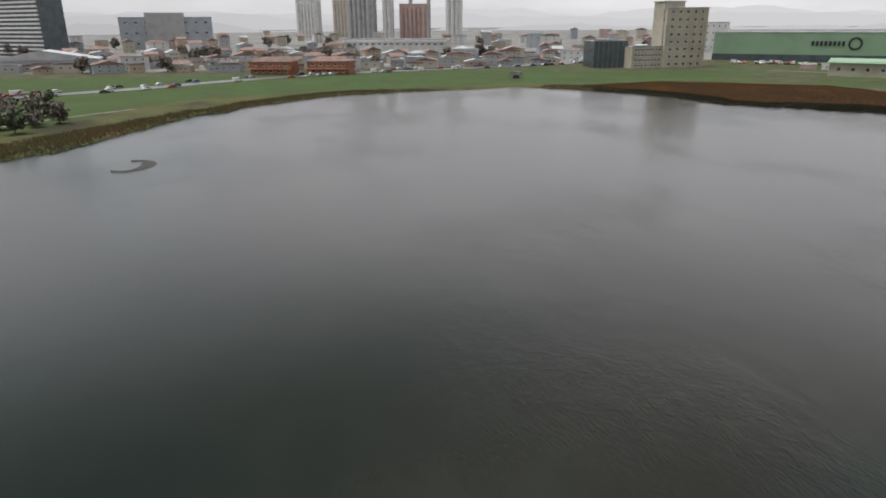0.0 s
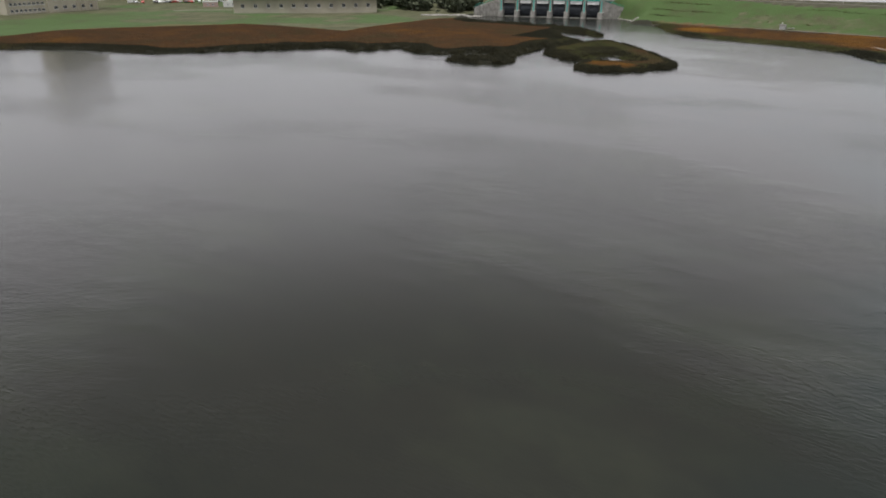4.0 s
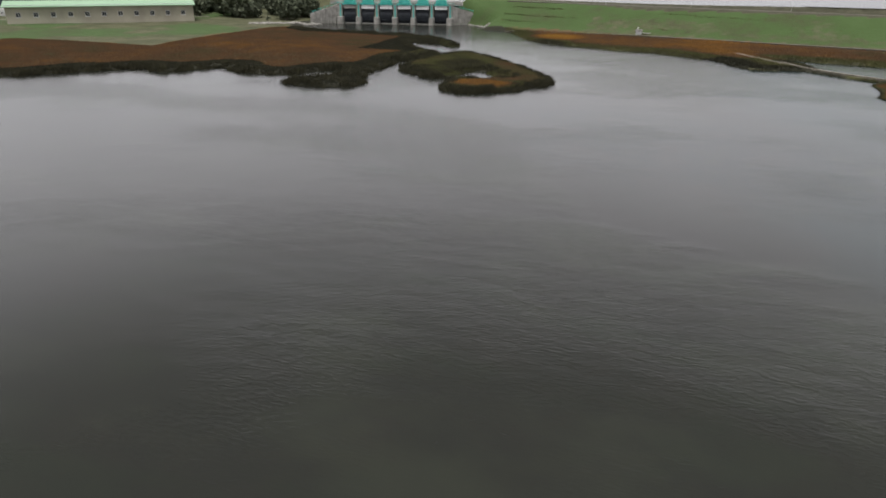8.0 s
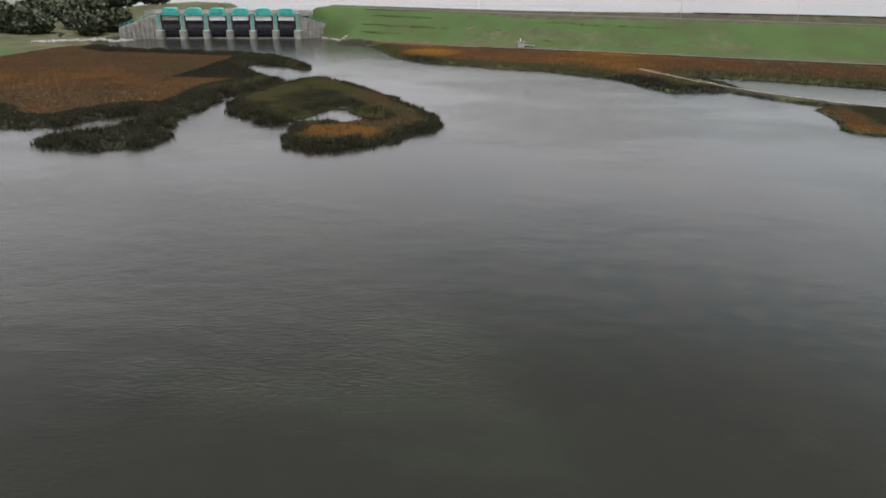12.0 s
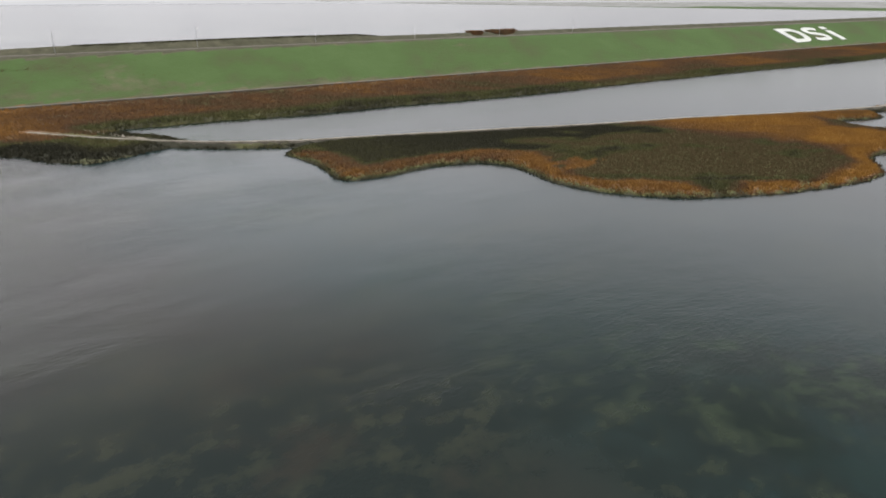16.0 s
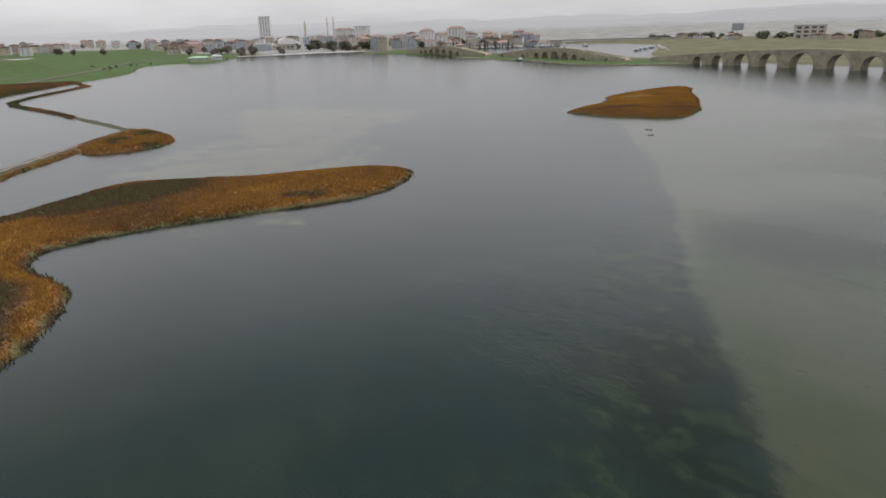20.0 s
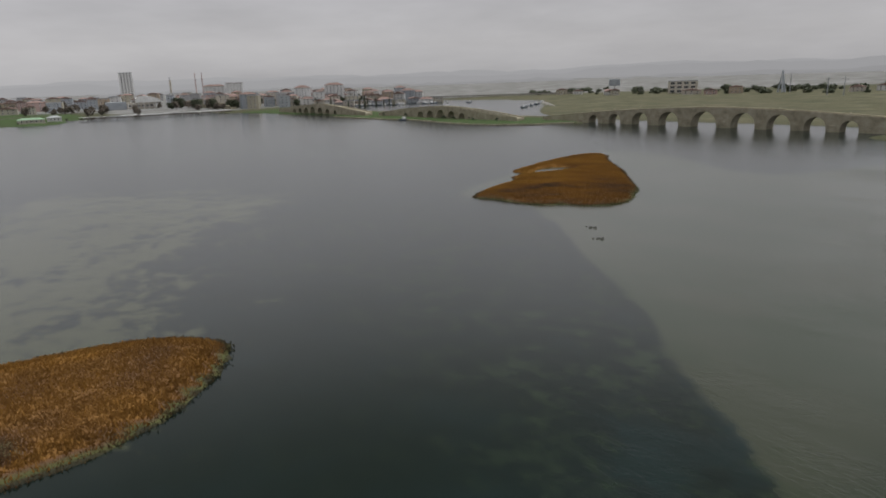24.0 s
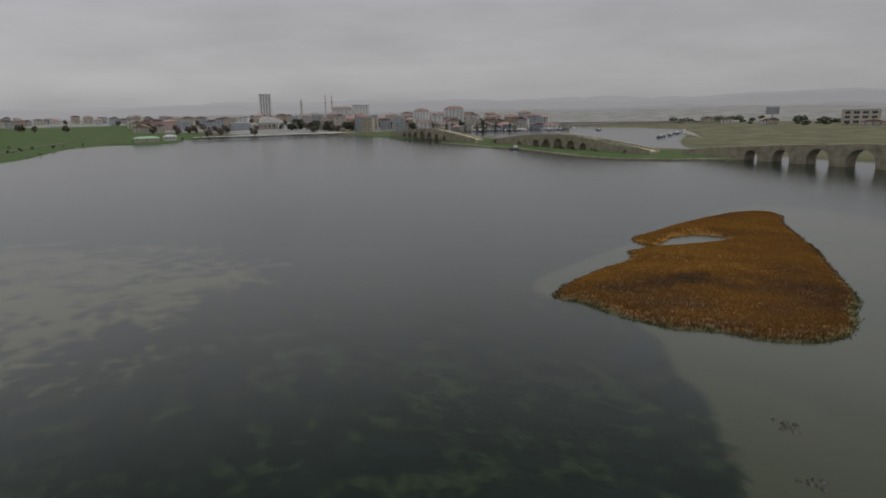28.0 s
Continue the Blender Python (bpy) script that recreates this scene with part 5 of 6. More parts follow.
mill_hall = building("mill_hall", "pale blue-green mill hall with a grey middle block", "factory", -786, -268, 97.2, 32.4, 33.5, toward(-786, -268, 54, -126), WALLS[6], "flat", TIN_ROOF, 3, 9, (0,), win=(3.0, 2.0))
part("middle_block", Shape().bevelled(-21.6, -19.4, 0, 19.4, 10.8, 39, 0.2), WALLS[2], mill_hall, "darker grey middle block")
fac = building("long_factory", "long white two-storey factory with strip windows", "factory", -541, -38, 90.7, 23.8, 15.7, 66, WALLS[1], "flat", TIN_ROOF, 2, 16, (0,), win=(2.6, 1.2))
part("cornice", Shape().box(-45.8, -12.4, 14.2, 45.8, -11.9, 15.3), WHITE, fac)
hotel = building("hotel_slab", "white hotel slab with long balcony bands", "hotel", -670, -382, 118.8, 23.8, 67.0, 48, DARK_GLASS, "flat", TIN_ROOF, 1, 0, ())
for k in range(18):
    part("balcony_band", Shape().box(-60, -13.4, 2 + 3.65 * k, 60, -11.8, 3.6 + 3.65 * k), WALLS[1], hotel)
for k, (x, y, w, d, h, mat, lab) in enumerate(((-1252, -97, 39, 32, 65, 1, "tall pale grain silo"), (-1266, -36, 28, 28, 71, 0, "slim pale elevator tower"), (-899, -33, 35, 28, 65, 2, "big grey silo block"),
                                               (-896, 2, 13, 22, 78, 1, "pale elevator shaft"), (-863, 87, 22, 22, 65, 1, "pale cylindrical silo block"), (-908, 39, 37, 22, 50, 4, "brown factory block"), (-931, 65, 5, 5, 67, 2, "slim grey chimney"), (-941, 40, 4, 4, 71, 2, "slim grey chimney"))):
    s = building("silo", lab + " in the industrial quarter", "silo", x, y, w, d, h, 75, WALLS[mat], "flat", TIN_ROOF, 4, 0, ())
    for i in range(max(1, int(w / 6))):
        part("rib", Shape().tube((-w / 2 + 3 + 6 * i, -d / 2, 0), (-w / 2 + 3 + 6 * i, -d / 2, h * 0.92), 2.6, 2.6, 10), WALLS[mat], s)
for x, y, w in ((-390, -140, 27), (-380, -105, 27)):
    shop = building("shop_row", "low orange-fronted shop with a red tiled roof", "shop", x, y, w, 13, 8.1, 70, ORANGE_WALL, "hip", TILE_ROOF, 2, 5, (0,), win=(2.2, 1.6))
    part("awning", Shape().box(-w / 2, -8.8, 3.4, w / 2, -6.5, 3.7), ORANGE_WALL, shop)
shed = building("warehouse", "long pale warehouse with a low grey roof", "warehouse", -466, -295, 67.0, 28.1, 7.0, 98, WALLS[6], "gable", TIN_ROOF, 1, 10, (0,), win=(2.5, 1.2))
sheds = building("green_shed", "long green-roofed shed with a row of framed windows", "shed", -248, 198, 80, 16, 7.6, 40, WALLS[5], "flat", TIN_ROOF, 1, 11, (0,), win=(1.8, 1.9))
part("roof_sheet", Shape().profile([(-9.6, 7.5), (9.6, 7.5), (9.6, 7.8), (0, 9.9), (-9.6, 7.8)], -41, 41), GREEN_WALL, sheds, "pale green sheet roof", Matrix.Rotation(math.pi / 2, 4, "Z"))
for k in range(5):
    building("trailer", "small white site trailer parked on the grass", "trailer", -322 + 8 * k, 194 + 9 * k, 9, 3, 2.8, 45, WALLS[1 if k % 2 else 4], "flat", WHITE, 1, 2, (0,), group="site trailers", win=(0.9, 0.8), sink=0.2)
building("culvert", "small concrete culvert headwall by the lake", "culvert", -318, -3, 7, 4, 3.0, 70, CONCRETE, "flat", CONCRETE, 1, 0, ())
# flat dark panel on the solid headwall stands in for the shaded opening
part("mouth_panel", Shape().box(-1.8, -2.12, 0.0, 1.8, -1.9, 1.8), GATE_STEEL, bpy.data.objects["culvert"], "dark panel for the shaded opening")
gauge = building("gauge_hut", "small pale gauge platform in the reeds", "hut", 1, 232, 2.4, 1.6, 1.1, -12, WALLS[2], "flat", CONCRETE, 1, 0, ())
part("mast", Shape().tube((-0.5, 0, 1.1), (-0.5, 0, 2.8), 0.16, 0.12, 8), WHITE, gauge)
part("landing", Shape().box(1.3, -0.6, 0.4, 5, 0.3, 0.6), CONCRETE, gauge)

# scattered houses of the western town
rng = random.Random(11)


def free_of(x, y, taken, gap):
    return all(abs(x - a) > gap or abs(y - b) > gap for a, b in taken)


taken = [(-371, 130), (-387, 84), (-400, 275), (-360, 310), (-435, 230), (-541, -38), (-526, -10), (-556, -70), (-390, -140), (-380, -105), (-425, -300), (-466, -295), (-450, -265)]
STYLES = ("cream", "white", "grey", "ochre", "rose", "beige", "blue-grey")
count = 0
while count < 150:
    far = count >= 80
    x, y = (rng.uniform(-1050, -560), rng.uniform(-420, 520)) if far else (rng.uniform(-585, -425), rng.uniform(-330, 190))
    if not free_of(x, y, taken, 15 if not far else 20):
        continue
    taken.append((x, y))
    k = rng.randrange(7)
    roof = rng.choice(("hip", "gable", "flat", "gable"))
    h = rng.uniform(5, 9) if not far else rng.uniform(7, 16)
    fl = max(1, round(h / 3.2))
    building("town_house", "%s %s with a %s" % (STYLES[k], "town house" if h < 10 else "apartment house", "flat grey roof" if roof == "flat" else "clay tile roof"), "house", x, y, rng.uniform(9, 20), rng.uniform(8, 13), h,
             toward(x, y) + rng.choice((0, 0, 8, -12, 90)), WALLS[k], roof, TIN_ROOF if roof == "flat" or rng.random() < 0.3 else TILE_ROOF, fl, 3 if not far else 2, (0,), "houses of the western town")
    count += 1

# low sheds, stalls and small houses packed along the town road
count = 0
while count < 78:
    x, y = rng.uniform(-500, -416), rng.uniform(-330, 70)
    if not free_of(x, y, taken, 8.5):
        continue
    taken.append((x, y))
    k = rng.choice((0, 2, 2, 3, 4, 6, 6))
    building("roadside_shed", "low %s shed or stall beside the town road" % STYLES[k], "shed", x, y, rng.uniform(7, 15), rng.uniform(6, 10), rng.uniform(2.8, 5.2), toward(x, y, 24, -138) + rng.uniform(-20, 20), WALLS[k], rng.choice(("flat", "gable", "flat")), rng.choice((TIN_ROOF, TIN_ROOF, TILE_ROOF)), 1, 2, (0,), "sheds along the town road")
    count += 1

# southern town
taken = []
count = 0
while count < 250:
    if count < 16:
        f = rng.random()
        x, y, h = 752 + 78 * f + rng.uniform(0, 25), -520 + 130 * f + rng.uniform(-6, 6), rng.uniform(5, 8)
    elif count < 130:
        x, y, h = rng.uniform(845, 1120), rng.uniform(-560, -310), rng.uniform(7, 17)
    elif count < 195:
        x, y, h = rng.uniform(1050, 1450), rng.uniform(-420, -90), rng.uniform(7, 15)
    else:
        x, y, h = rng.uniform(1250, 1900), rng.uniform(-120, 330), rng.uniform(7, 15)
    if not free_of(x, y, taken, 12) or (abs(x - 1090) < 55 and abs(y + 248) < 45):
        continue
    taken.append((x, y))
    k = rng.choice((0, 1, 1, 2, 3, 4, 5, 6))
    roof = rng.choice(("hip", "gable", "flat"))
    building("town_house", "%s waterfront %s with a %s" % (STYLES[k], "house" if h < 10 else "apartment block", "flat roof" if roof == "flat" else "clay tile roof"), "house", x, y, rng.uniform(11, 20), rng.uniform(9, 14), h,
             toward(x, y, 140, -40) + rng.choice((0, 0, 10, -10)), WALLS[k], roof, TIN_ROOF if roof == "flat" else TILE_ROOF, min(4, max(2, round(h / 3.3))), 3 if h < 12 else 2, (0,), "houses of the southern town", win=(1.4, 1.5))
    count += 1
for x, y, w, h, lab in ((905, -455, 26, 30, "tall pale apartment block above the harbour"), (930, -420, 22, 27, "tall cream apartment block above the harbour"), (1409, -475, 40, 27, "long pale block on the town skyline"), (1375, -502, 32, 33, "blue-grey block on the town skyline")):
    building("apartment_block", lab, "apartment block", x, y, w, 16, h * 0.8, toward(x, y, 140, -40), WALLS[1 if h > 26 else 0], "flat" if h > 32 else "hip", TILE_ROOF, max(5, round(h / 3.2)), 5, (0,))
# white walls stand in for the haze that pales this tower
tower = building("tower_block", "slim pale high-rise fading in the mist", "high-rise", 1890, -433, 30, 26, 58, toward(1890, -433, 140, -40), WHITE, "flat", TIN_ROOF, 12, 4, (0,), win=(4, 2.5))
for x, y in ((1501, -471), (1489, -481)):
    mi = thing("radio_mast", "slim rusty red mast on the town skyline", "mast", pose(x, y, height_at(x, y)))
    part("shaft", Shape().tube((0, 0, -1), (0, 0, 48), 1.3, 0.8, 8), WALLS[4], mi)
    part("platform", Shape().tube((0, 0, 34), (0, 0, 35), 1.4, 1.8, 8), WALLS[4], mi)
mi = thing("minaret", "slim beige stone minaret on the town skyline", "minaret", pose(1481, -414, height_at(1481, -414)))
part("shaft", Shape().tube((0, 0, -1), (0, 0, 36), 2.2, 1.8, 10), WALLS[0], mi)
part("gallery", Shape().tube((0, 0, 28), (0, 0, 30), 2.2, 3.0, 10), WALLS[0], mi)
part("spire", Shape().tube((0, 0, 36), (0, 0, 43), 1.9, 0.1, 10), TIN_ROOF, mi)


def domed_hall(x, y):
    z = height_at(x, y)
    t = thing("domed_hall", "low hall under a curved white canopy roof", "hall", pose(x, y, z, 0, 0, toward(x, y, 140, -40)))
    part("wall", Shape().bevelled(-16, -10, -0.5, 20, 12, 8.5, 0.1), WALLS[0], t)
    part("front_wing", Shape().bevelled(-42, -9, -0.5, -16, 8, 10.0, 0.1), WALLS[6], t)
    part("canopy", Shape().profile([(-5, 8.5), (28, 8.5), (29, 9.4), (24, 13.0), (17, 15.6), (8, 17.0), (0, 16.4), (-4, 14.0)], -13, 13), WHITE, t, "curved white canopy")
    for k in range(6):
        part("post", Shape().tube((-14 + 6.4 * k, -12, 0), (-14 + 6.4 * k, -12, 8.6), 0.4, 0.4, 7), WHITE, t)
    for k in range(6):
        part("window", window_mesh(3.0, 2.2), None, t, m=Matrix.Translation((-12 + 5.4 * k, -10.05, 4.2)))


domed_hall(1075, -246)

# far right: field edge with billboard, halls, masts
bb = thing("billboard", "large grey billboard on a tall mast", "billboard", pose(646, -728, height_at(646, -728), 0, 0, 36))
part("panel", Shape().bevelled(-7, -0.6, 10.5, 7, 0.6, 18.5, 0.1), WALLS[6], bb)
for zz in (10.2, 18.4):
    part("frame_bar", Shape().box(-7.3, -0.8, zz, 7.3, -0.55, zz + 0.4), STEEL, bb)
part("mast", Shape().tube((0, 0, -0.5), (0, 0, 10.6), 0.7, 0.6, 10), STEEL, bb)
building("roadside_hall", "pale cream roadside hall with a framed front", "hall", 552, -738, 34, 20, 14, toward(552, -738, 140, -40), WALLS[0], "flat", TIN_ROOF, 3, 4, (0,), win=(5, 2.6))
for x, y, h in ((420, -728, 21), (356, -660, 17), (340, -655, 17)):
    mst = thing("mast", "slim grey lattice mast at the field edge", "mast", pose(x, y, height_at(x, y)))
    part("pole", Shape().tube((0, 0, -0.5), (0, 0, h), 0.6, 0.25, 7), STEEL, mst)
    part("crossarm", Shape().box(-3, -0.2, h - 3, 3, 0.2, h - 2.6), STEEL, mst)
mon = thing("monument", "pointed grey monument with tapering fins", "monument", pose(432, -735, height_at(432, -735)))
for k in range(3):
    a = 2 * math.pi * k / 3
    part("fin", Shape().tube((4 * math.cos(a), 4 * math.sin(a), -0.5), (0.4 * math.cos(a), 0.4 * math.sin(a), 23), 1.2, 0.25, 4), WALLS[6], mon)
for k in range(12):
    x, y = rng.uniform(230, 720), rng.uniform(-790, -690)
    building("roadside_house", "small pale roadside house among trees", "house", x, y, rng.uniform(10, 22), 10, rng.uniform(4, 7), toward(x, y, 140, -40), WALLS[rng.randrange(7)], rng.choice(("hip", "gable")), TILE_ROOF, 2, 3, (0,), "roadside houses")
building("lake_cafe", "small white lakeside cafe at the jetty head", "cafe", 832, -104, 12, 8, 4, toward(832, -104, 140, -40), WALLS[1], "hip", TIN_ROOF, 1, 3, (0,))
building("lake_cafe", "low green-roofed cafe terrace on the shore", "cafe", 812, -82, 22, 8, 3.4, toward(812, -82, 140, -40), WALLS[0], "hip", GREEN_WALL, 1, 5, (0,))
via = thing("motorway_viaduct", "long low concrete motorway viaduct across the inlet", "viaduct", pose(800, -645, 0, 0, 0, 47))
part("deck", Shape().box(-120, -6, 3.2, 120, 6, 4.0), CONCRETE, via)
for side in (-6, 5.7):
    part("parapet", Shape().box(-120, side, 4.0, 120, side + 0.3, 4.8), CONCRETE, via)
for k in range(11):
    part("pier", Shape().bevelled(-111 + 22 * k, -4.5, -2, -109.8 + 22 * k, 4.5, 3.2, 0.15), CONCRETE, via)


# ---------------------------------------------------------------- trees
def make_tree(label, x, y, h, r, leaf, seed, lobes=7, leaves=420, cone=False, group="lakeside trees", low=0.42):
    rs = np.random.default_rng(seed)
    t = thing("tree", label, "tree", pose(x, y, height_at(x, y) - 0.1), group)
    tr = Shape().tube((0, 0, -0.3), (0.15, 0.1, h * 0.55), h * 0.028 + 0.05, h * 0.014, 7)
    for k in range(5):
        a = 2 * math.pi * k / 5 + seed
        z = h * (0.28 + 0.07 * k)
        tr.tube((0.1, 0.05, z), (math.cos(a) * r * 0.65, math.sin(a) * r * 0.65, z + h * 0.28), h * 0.012, h * 0.004, 5)
    part("trunk", tr, BARK, t)
    if cone:
        c = np.stack([0 * rs.random(lobes), 0 * rs.random(lobes), np.linspace(0.12, 0.93, lobes) * h], -1)
        rad = r * np.linspace(1.0, 0.22, lobes)
    else:
        a, q = rs.uniform(0, 2 * np.pi, lobes), rs.uniform(0.2, 0.75, lobes)
        c = np.stack([np.cos(a) * q * r, np.sin(a) * q * r, h * rs.uniform(low, 0.86, lobes)], -1)
        rad = r * rs.uniform(0.38, 0.62, lobes)
    pick = rs.integers(0, lobes, leaves)
    d = rs.normal(size=(leaves, 3))
    d /= np.linalg.norm(d, axis=1)[:, None]
    p = c[pick] + d * (rad[pick] * rs.uniform(0.55, 1.08, leaves))[:, None] * np.array([1, 1, 0.8 if not cone else 1.6])
    p[:, 2] = np.clip(p[:, 2], h * 0.08, h * 1.02)
    size = r * rs.uniform(0.10, 0.22, leaves)
    e1 = rs.normal(size=(leaves, 3))
    e1 /= np.linalg.norm(e1, axis=1)[:, None]
    e2 = np.cross(e1, d)
    e2 /= np.linalg.norm(e2, axis=1)[:, None] + 1e-9
    s = size[:, None]
    verts = np.stack([p - e1 * s, p + e2 * s * 0.8, p + e1 * s, p - e2 * s * 0.8], 1).reshape(-1, 3)
    part("crown", sheet("crown", verts, np.arange(len(verts)).reshape(-1, 4), leaf, smooth=False), None, t)
    return t


def scatter(base, spots, lo=0.8, hi=1.25):
    for x, y in spots:
        k = rng.uniform(lo, hi)
        base_scale = base.scale.copy()
        ob = copy_thing(base, pose(x, y, height_at(x, y) - 0.1, 0, 0, rng.uniform(0, 360)))
        ob.scale = tuple(v * k * rng.uniform(0.92, 1.08) for v in base_scale)


broad = make_tree("dense dark green broadleaf tree near the spillway", -215, 268, 8.5, 5.0, LEAF, 1, 10, 640, low=0.2)
broad2 = make_tree("rounded dark green tree by the lake shore", -184, -212, 6.5, 3.6, LEAF, 2, 9, 520, low=0.25)
bare = make_tree("half-bare brown autumn tree among houses", -436, -70, 8, 3.8, LEAF_DRY, 3, 9, 520, low=0.3)
pine = make_tree("slim dark evergreen beside the houses", 842, -392, 11, 2.2, LEAF, 4, 9, 300, True)
bush = make_tree("low rounded green shrub on the grass", 452, -291, 2.4, 1.5, LEAF, 5, 5, 160)
scatter(broad, [(rng.uniform(-268, -172), rng.uniform(244, 315)) for _ in range(84)], 0.65, 1.3)
scatter(broad2, [(-165, -210), (-173, -217), (-192, -222), (-202, -213), (-155, -219), (-163, -228), (-212, -240), (-229, -222)])
scatter(bare, [(rng.uniform(-580, -418), rng.uniform(-320, 60)) for _ in range(30)] + [(rng.uniform(-1000, -560), rng.uniform(-420, 450)) for _ in range(26)], 0.8, 1.6)
scatter(bare, [(rng.uniform(880, 1010), rng.uniform(-345, -262)) for _ in range(18)], 0.8, 1.4)
scatter(broad, [(rng.uniform(880, 1010), rng.uniform(-345, -262)) for _ in range(10)] + [(rng.uniform(840, 1100), rng.uniform(-540, -310)) for _ in range(22)], 0.8, 1.5)
hv, rs = [], np.random.default_rng(8)
for k in range(130):
    x, y = rs.uniform(150, 820), rs.uniform(-860, -700)
    r, n = rs.uniform(1.5, 4.5), 90
    d = rs.normal(size=(n, 3))
    d /= np.linalg.norm(d, axis=1)[:, None]
    p = np.array([x, y, height_at(x, y) + r * 0.7]) + d * np.array([r * 1.5, r * 1.5, r * 0.9]) * rs.uniform(0.5, 1.05, (n, 1))
    e1 = rs.normal(size=(n, 3)) * 0.22 * r
    e2 = np.cross(e1, d)
    hv.append(np.stack([p - e1, p + e2, p + e1, p - e2], 1).reshape(-1, 3))
hv = np.concatenate(hv)
tagged(new("far_hedge", sheet("far_hedge", hv, np.arange(len(hv)).reshape(-1, 4), LEAF, smooth=False)), "broken line of dark far bushes behind the dry field", "bushes", kind="stuff")
scatter(bare, [(-194, -207), (-201, -215), (-189, -220), (-186, -204), (-178, -209), (-210, -220), (-203, -230), (-217, -231)], 0.6, 0.95)
scatter(bare, [(rng.uniform(900, 1350), rng.uniform(-330, -95)) for _ in range(42)] + [(rng.uniform(1150, 1700), rng.uniform(-240, 60)) for _ in range(16)], 0.7, 1.4)
scatter(pine, [(rng.uniform(760, 850), rng.uniform(-480, -380)) for _ in range(14)], 0.7, 1.2)
scatter(bush, [(462, -290), (472, -297), (446, -300), (520, -298), (530, -302), (548, -296), (410, -292), (430, -289), (752, -10), (770, -16), (782, -30), (800, -70), (842, -116), (700, 16), (720, 10), (740, 4), (-198, 240), (-182, 236)], 0.6, 1.3)
scatter(bush, [(rng.uniform(640, 800), rng.uniform(-6, 24)) for _ in range(5)], 0.5, 0.9)


# ---------------------------------------------------------------- vehicles
def make_car(label, x, y, rot, paint, van=False):
    t = thing("car" if not van else "van", label, "car" if not van else "van", pose(x, y, height_at(x, y) + 0.15, 0, 0, rot), "parked cars and vans")
    if van:
        outline = [(-2.7, 0.35), (2.6, 0.35), (2.7, 1.1), (2.2, 1.3), (1.7, 2.3), (-2.6, 2.4), (-2.7, 2.2)]
        glass = [(1.75, 1.35), (2.18, 1.38), (1.72, 2.1), (0.6, 2.1), (0.6, 1.35)]
    else:
        outline = [(-2.1, 0.3), (2.1, 0.3), (2.15, 0.75), (1.1, 0.95), (0.5, 1.42), (-1.1, 1.45), (-1.7, 1.0), (-2.15, 0.9)]
        glass = [(0.95, 0.97), (0.45, 1.36), (-1.05, 1.38), (-1.55, 0.99)]
    part("body", Shape().profile(outline, -0.86, 0.86), paint, t)
    part("glazing", Shape().profile(glass, -0.89, 0.89), GLASS, t)
    a = 1.35 if not van else 1.75
    for sx in (-a, a):
        for sy in (-0.8, 0.8):
            part("wheel", Shape().tube((sx, sy - 0.1, 0.32), (sx, sy + 0.1, 0.32), 0.33, 0.33, 10), RUBBER, t)
    return t


cars = [make_car(c + " saloon car on the town road", -386 - 3 * i, -100 + 12 * i, 100, PAINTS[i]) for i, c in enumerate(("white", "silver", "black", "red", "blue"))]
van = make_car("white delivery van by the roadside", -404, -16, 95, PAINTS[0], True)


def place_car(base, x, y, rot):
    copy_thing(base, pose(x, y, height_at(x, y) + 0.15, 0, 0, rot))


for i in range(70):
    k = rng.randrange(1, len(ROAD_WEST) - 2)
    f = rng.random()
    p = ROAD_WEST[k] * (1 - f) + ROAD_WEST[k + 1] * f
    d = ROAD_WEST[k + 1] - ROAD_WEST[k]
    n = np.array([-d[1], d[0]]) / np.hypot(*d)
    off = rng.choice((-9, -8, -3, 3, 8, 10, 13))
    place_car(rng.choice(cars + [van, cars[0]]), p[0] + n[0] * off, p[1] + n[1] * off, math.degrees(math.atan2(d[1], d[0])))
for i in range(84):
    f = i / 83
    place_car(rng.choice([cars[0], cars[0], cars[1], van, cars[2], cars[3]]), -388 + 106 * f + rng.uniform(-5, 5), 190 + 114 * f + rng.uniform(-6, 6), 47 + rng.choice((0, 90)))
for i in range(16):
    place_car(rng.choice(cars), 600 + rng.uniform(0, 140), -308 + rng.uniform(-9, -6), rng.uniform(0, 20))


# ---------------------------------------------------------------- boats
def make_boat(label, x, y, rot, hull, cabin=True):
    t = thing("boat", label, "boat", pose(x, y, 0, 0, 0, rot), "harbour boats")
    h = Shape()
    for z, w, l0, l1 in ((-0.3, 0.7, -3.2, 2.6), (0.9, 1.3, -3.6, 4.2)):
        h.v += [(l0, -w, z), (l1 - 2.2, -w, z), (l1, 0, z + (0.3 if z > 0 else 0)), (l1 - 2.2, w, z), (l0, w, z)]
    h.f = [(4, 3, 2, 1, 0), (5, 6, 7, 8, 9)] + [(i, (i + 1) % 5, 5 + (i + 1) % 5, 5 + i) for i in range(5)]
    part("hull", h, hull, t)
    if cabin:
        part("cabin", Shape().bevelled(-2.2, -0.8, 0.9, 0.4, 0.8, 2.4, 0.12), WHITE, t, "white cabin")
    part("mast", Shape().tube((0.6, 0, 0.9), (0.6, 0, 4.6), 0.07, 0.05, 6), STEEL, t)
    return t


b1 = make_boat("small dark fishing boat with a white cabin", 700, -520, 30, BOAT_BLUE)
b2 = make_boat("small white motor boat moored in the harbour", 760, -500, 60, WHITE)
for i in range(26):
    f = rng.random()
    copy_thing(rng.choice((b1, b2)), pose(735 + 88 * f + rng.uniform(-8, 2), -515 + 120 * f + rng.uniform(-6, 2), 0, 0, 0, rng.uniform(0, 360)))
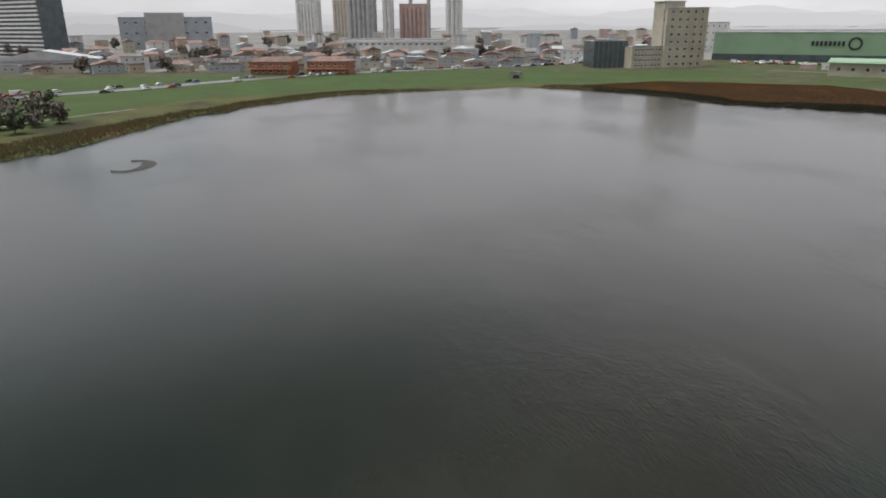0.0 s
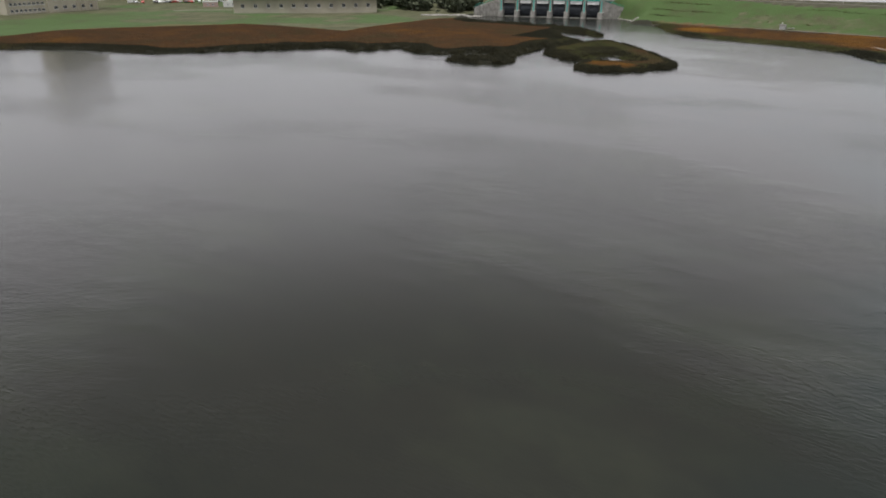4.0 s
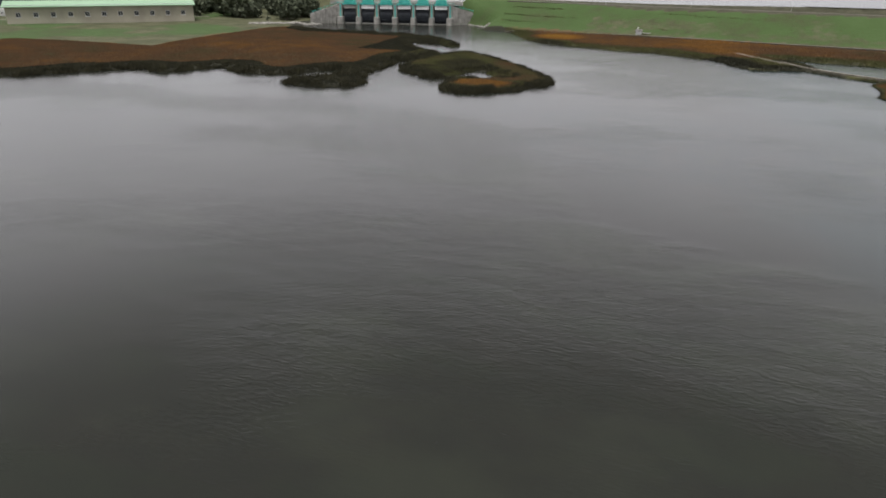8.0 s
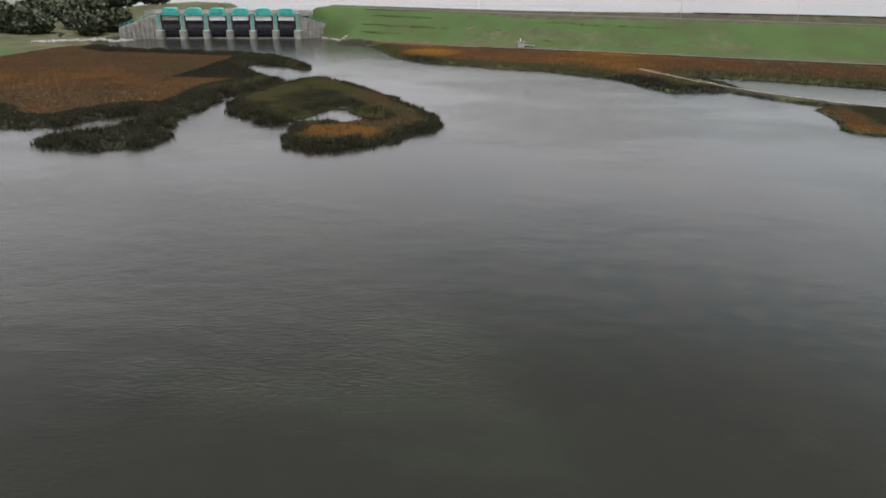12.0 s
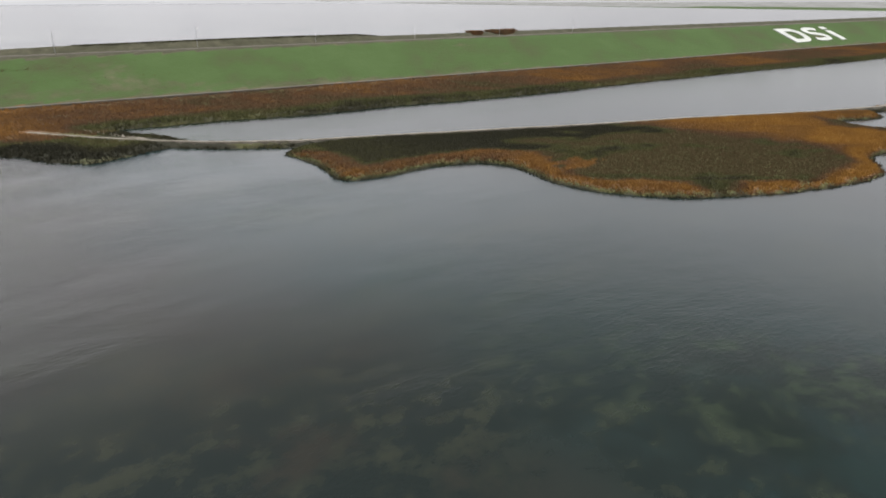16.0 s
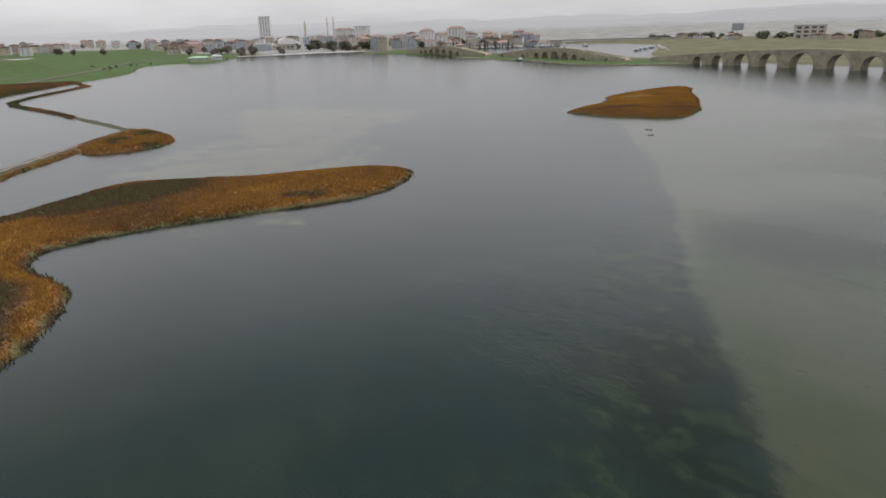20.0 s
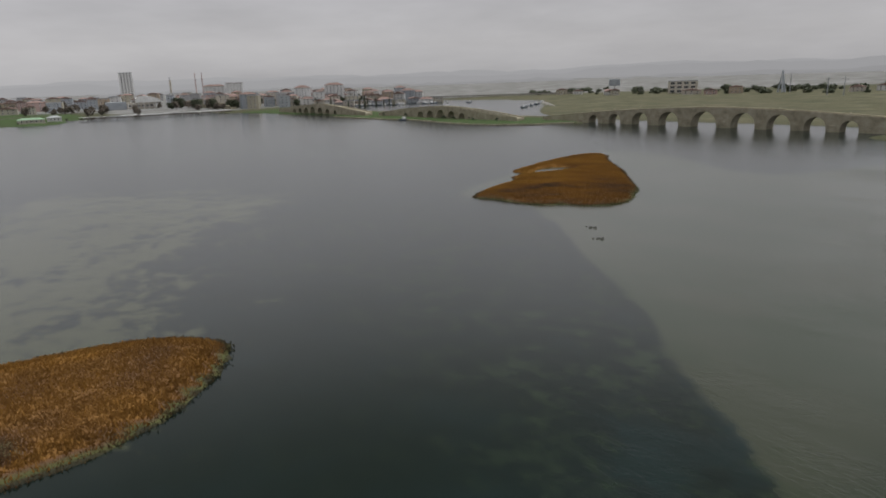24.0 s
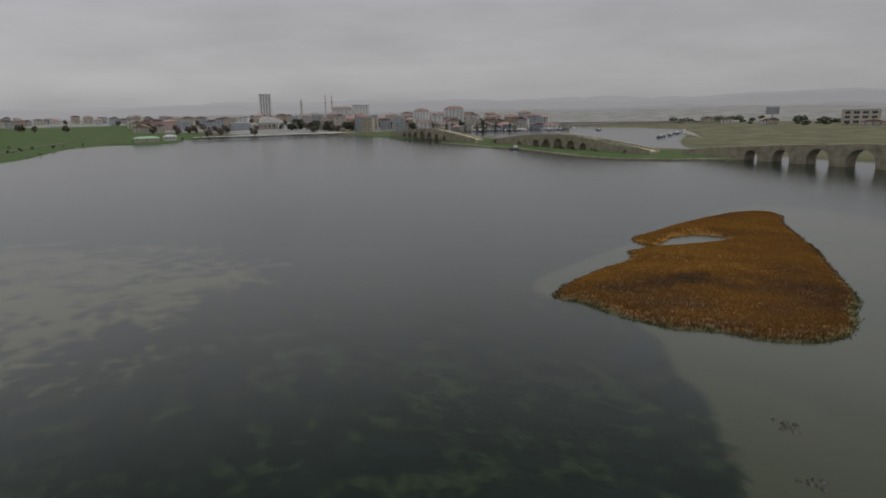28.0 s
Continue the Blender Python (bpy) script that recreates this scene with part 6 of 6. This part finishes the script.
for x, y in ((560, -480), (548, -462), (575, -505), (540, -448), (600, -540)):
    copy_thing(b1, pose(x, y, 0, 0, 0, rng.uniform(0, 360)))

# ---------------------------------------------------------------- rocks beside the spillway and on the shore
rock_v, rock_f = [], []
for i in range(350):
    f = rng.random()
    if i < 300:
        x, y = -182 + 24 * f + rng.uniform(-2, 2), 221 + 22 * f + rng.uniform(-3, 3)
    else:
        x, y = -84 + 13 * f + rng.uniform(-1, 1), 269 - 12 * f + rng.uniform(-1, 1)
    r = rng.uniform(0.3, 0.9)
    z = max(0, height_at(x, y))
    k = len(rock_v)
    for ring, (zz, rr) in enumerate(((-0.3, 0.8), (0.35, 1.0), (0.8, 0.5))):
        for j in range(6):
            a = math.pi * j / 3 + i
            q = rr * r * rng.uniform(0.75, 1.2)
            rock_v.append((x + q * math.cos(a), y + q * math.sin(a), z + zz * r))
    rock_f += [(k + 6 * g + j, k + 6 * g + (j + 1) % 6, k + 6 * g + 6 + (j + 1) % 6, k + 6 * g + 6 + j) for g in (0, 1) for j in range(6)]
rock_f += [(18 * i + 12, 18 * i + 13, 18 * i + 14, 18 * i + 15) for i in range(350)] + [(18 * i + 15, 18 * i + 16, 18 * i + 17, 18 * i + 12) for i in range(350)]
tagged(new("rocks", sheet("rocks", np.array(rock_v), np.array(rock_f), ROCK, smooth=False)), "pale riprap rocks heaped beside the spillway", "rocks", kind="stuff")

# sandbar of washed-up weed in the western bay
bar = Shape()
for k in range(25):
    a = -0.6 + 4.1 * k / 24
    w = 3.4 * math.sin(math.pi * k / 24) + 0.15
    cx, cy = 5.2 * math.cos(a), 3.4 * math.sin(a)
    bar.v += [(cx * (1 - w / 9), cy * (1 - w / 6), -0.1), (cx, cy, 0.3), (cx * (1 + w / 9), cy * (1 + w / 6), -0.1)]
    if k:
        q = 3 * k
        bar.f += [(q - 3, q - 2, q + 1, q), (q - 2, q - 1, q + 2, q + 1)]
mud = tagged(new("mud_bank", bar.mesh("mud_bank", MUD, True)), "curved bank of dark mud in shallow water", "mud bank")
mud.matrix_basis = pose(-112, -167, 0, 0, 0, -5) @ Matrix.Diagonal((1.25, 1.25, 1, 1))

# lamp posts along the dam crest
lamp = thing("lamp_post", "slim grey lamp post on the dam crest", "lamp post", pose(*dam_point(60, 35, 11.9)), "lamp posts on the dam")
part("pole", Shape().tube((0, 0, 0), (0, 0, 6), 0.07, 0.045, 6), STEEL, lamp)
part("arm", Shape().tube((0, 0, 5.9), (0, -1.0, 6.2), 0.04, 0.03, 5), STEEL, lamp)
part("lamp_head", Shape().bevelled(-0.12, -1.5, 6.14, 0.12, -0.95, 6.28, 0.03), STEEL, lamp)
for u in range(100, 360, 42):
    copy_thing(lamp, pose(*dam_point(u, 35, 11.9), 0, 0, 0))

# stone quay along the grass bank before the old bridges
quay = thing("quay_wall", "low pale stone quay edging the grass bank", "quay", pose(0, 0, 0))
line = [(602, -281), (560, -279), (520, -279), (496, -284), (453, -276), (419, -272), (397, -275), (375, -291), (362, -312)]
for (ax, ay), (bx, by) in zip(line[:-1], line[1:]):
    d = Vector((bx - ax, by - ay, 0))
    n = Vector((-d.y, d.x, 0)).normalized() * 0.5
    w = Shape()
    w.v = [(p.x, p.y, z) for z in (-1.2, 0.8) for p in (Vector((ax, ay, 0)) - n, Vector((bx, by, 0)) - n, Vector((bx, by, 0)) + n, Vector((ax, ay, 0)) + n)]
    w.f = [(3, 2, 1, 0), (4, 5, 6, 7), (0, 1, 5, 4), (1, 2, 6, 5), (2, 3, 7, 6), (3, 0, 4, 7)]
    part("coping", w, MASONRY, quay)
copy_thing(b1, pose(500, -281, 0, 0, 0, 80))

# pale spit of dumped sand with a few boats at the harbour side
spit = Shape()
for k in range(13):
    f = k / 12
    cx, cy, w, h = 500 + 118 * f, -452 - 104 * f, 4 + 9 * math.sin(math.pi * f), 0.6 + 1.4 * math.sin(math.pi * f)
    spit.v += [(cx - w, cy + w * 0.6, -0.4), (cx - w * 0.3, cy + w * 0.2, h), (cx + w * 0.4, cy - w * 0.3, h * 0.8), (cx + w, cy - w * 0.6, -0.4)]
    if k:
        q = 4 * k
        spit.f += [(q - 4 + j, q - 3 + j, q + 1 + j, q + j) for j in range(3)]
tagged(new("sand_spit", spit.mesh("sand_spit", ROCK, True)), "pale spit of dumped sand beside the harbour", "sand spit")

# clumps of dead weed that rise from the shoal
for x, y, n in ((173, -93.5, 9), (166, -87.5, 7)):
    clump = thing("weed_clump", "dark clump of dead water weed on the shoal", "weeds", pose(x, y, 0), "weed clumps on the shoal")
    for k in range(n):
        cx, cy, r = rng.gauss(0, 0.7), rng.gauss(0, 0.6), rng.uniform(0.2, 0.5)
        tuft = Shape()
        tuft.v += [(cx + r * rng.uniform(0.7, 1.2) * math.cos(math.pi * j / 4), cy + r * rng.uniform(0.7, 1.2) * math.sin(math.pi * j / 4), -0.05) for j in range(8)]
        tuft.v += [(cx + 0.5 * r * math.cos(math.pi * j / 4), cy + 0.5 * r * math.sin(math.pi * j / 4), rng.uniform(0.08, 0.2)) for j in range(8)]
        tuft.f += [(j, (j + 1) % 8, 8 + (j + 1) % 8, 8 + j) for j in range(8)] + [tuple(8 + j for j in range(8))]
        part("tuft", tuft, MUD, clump, smooth=True)
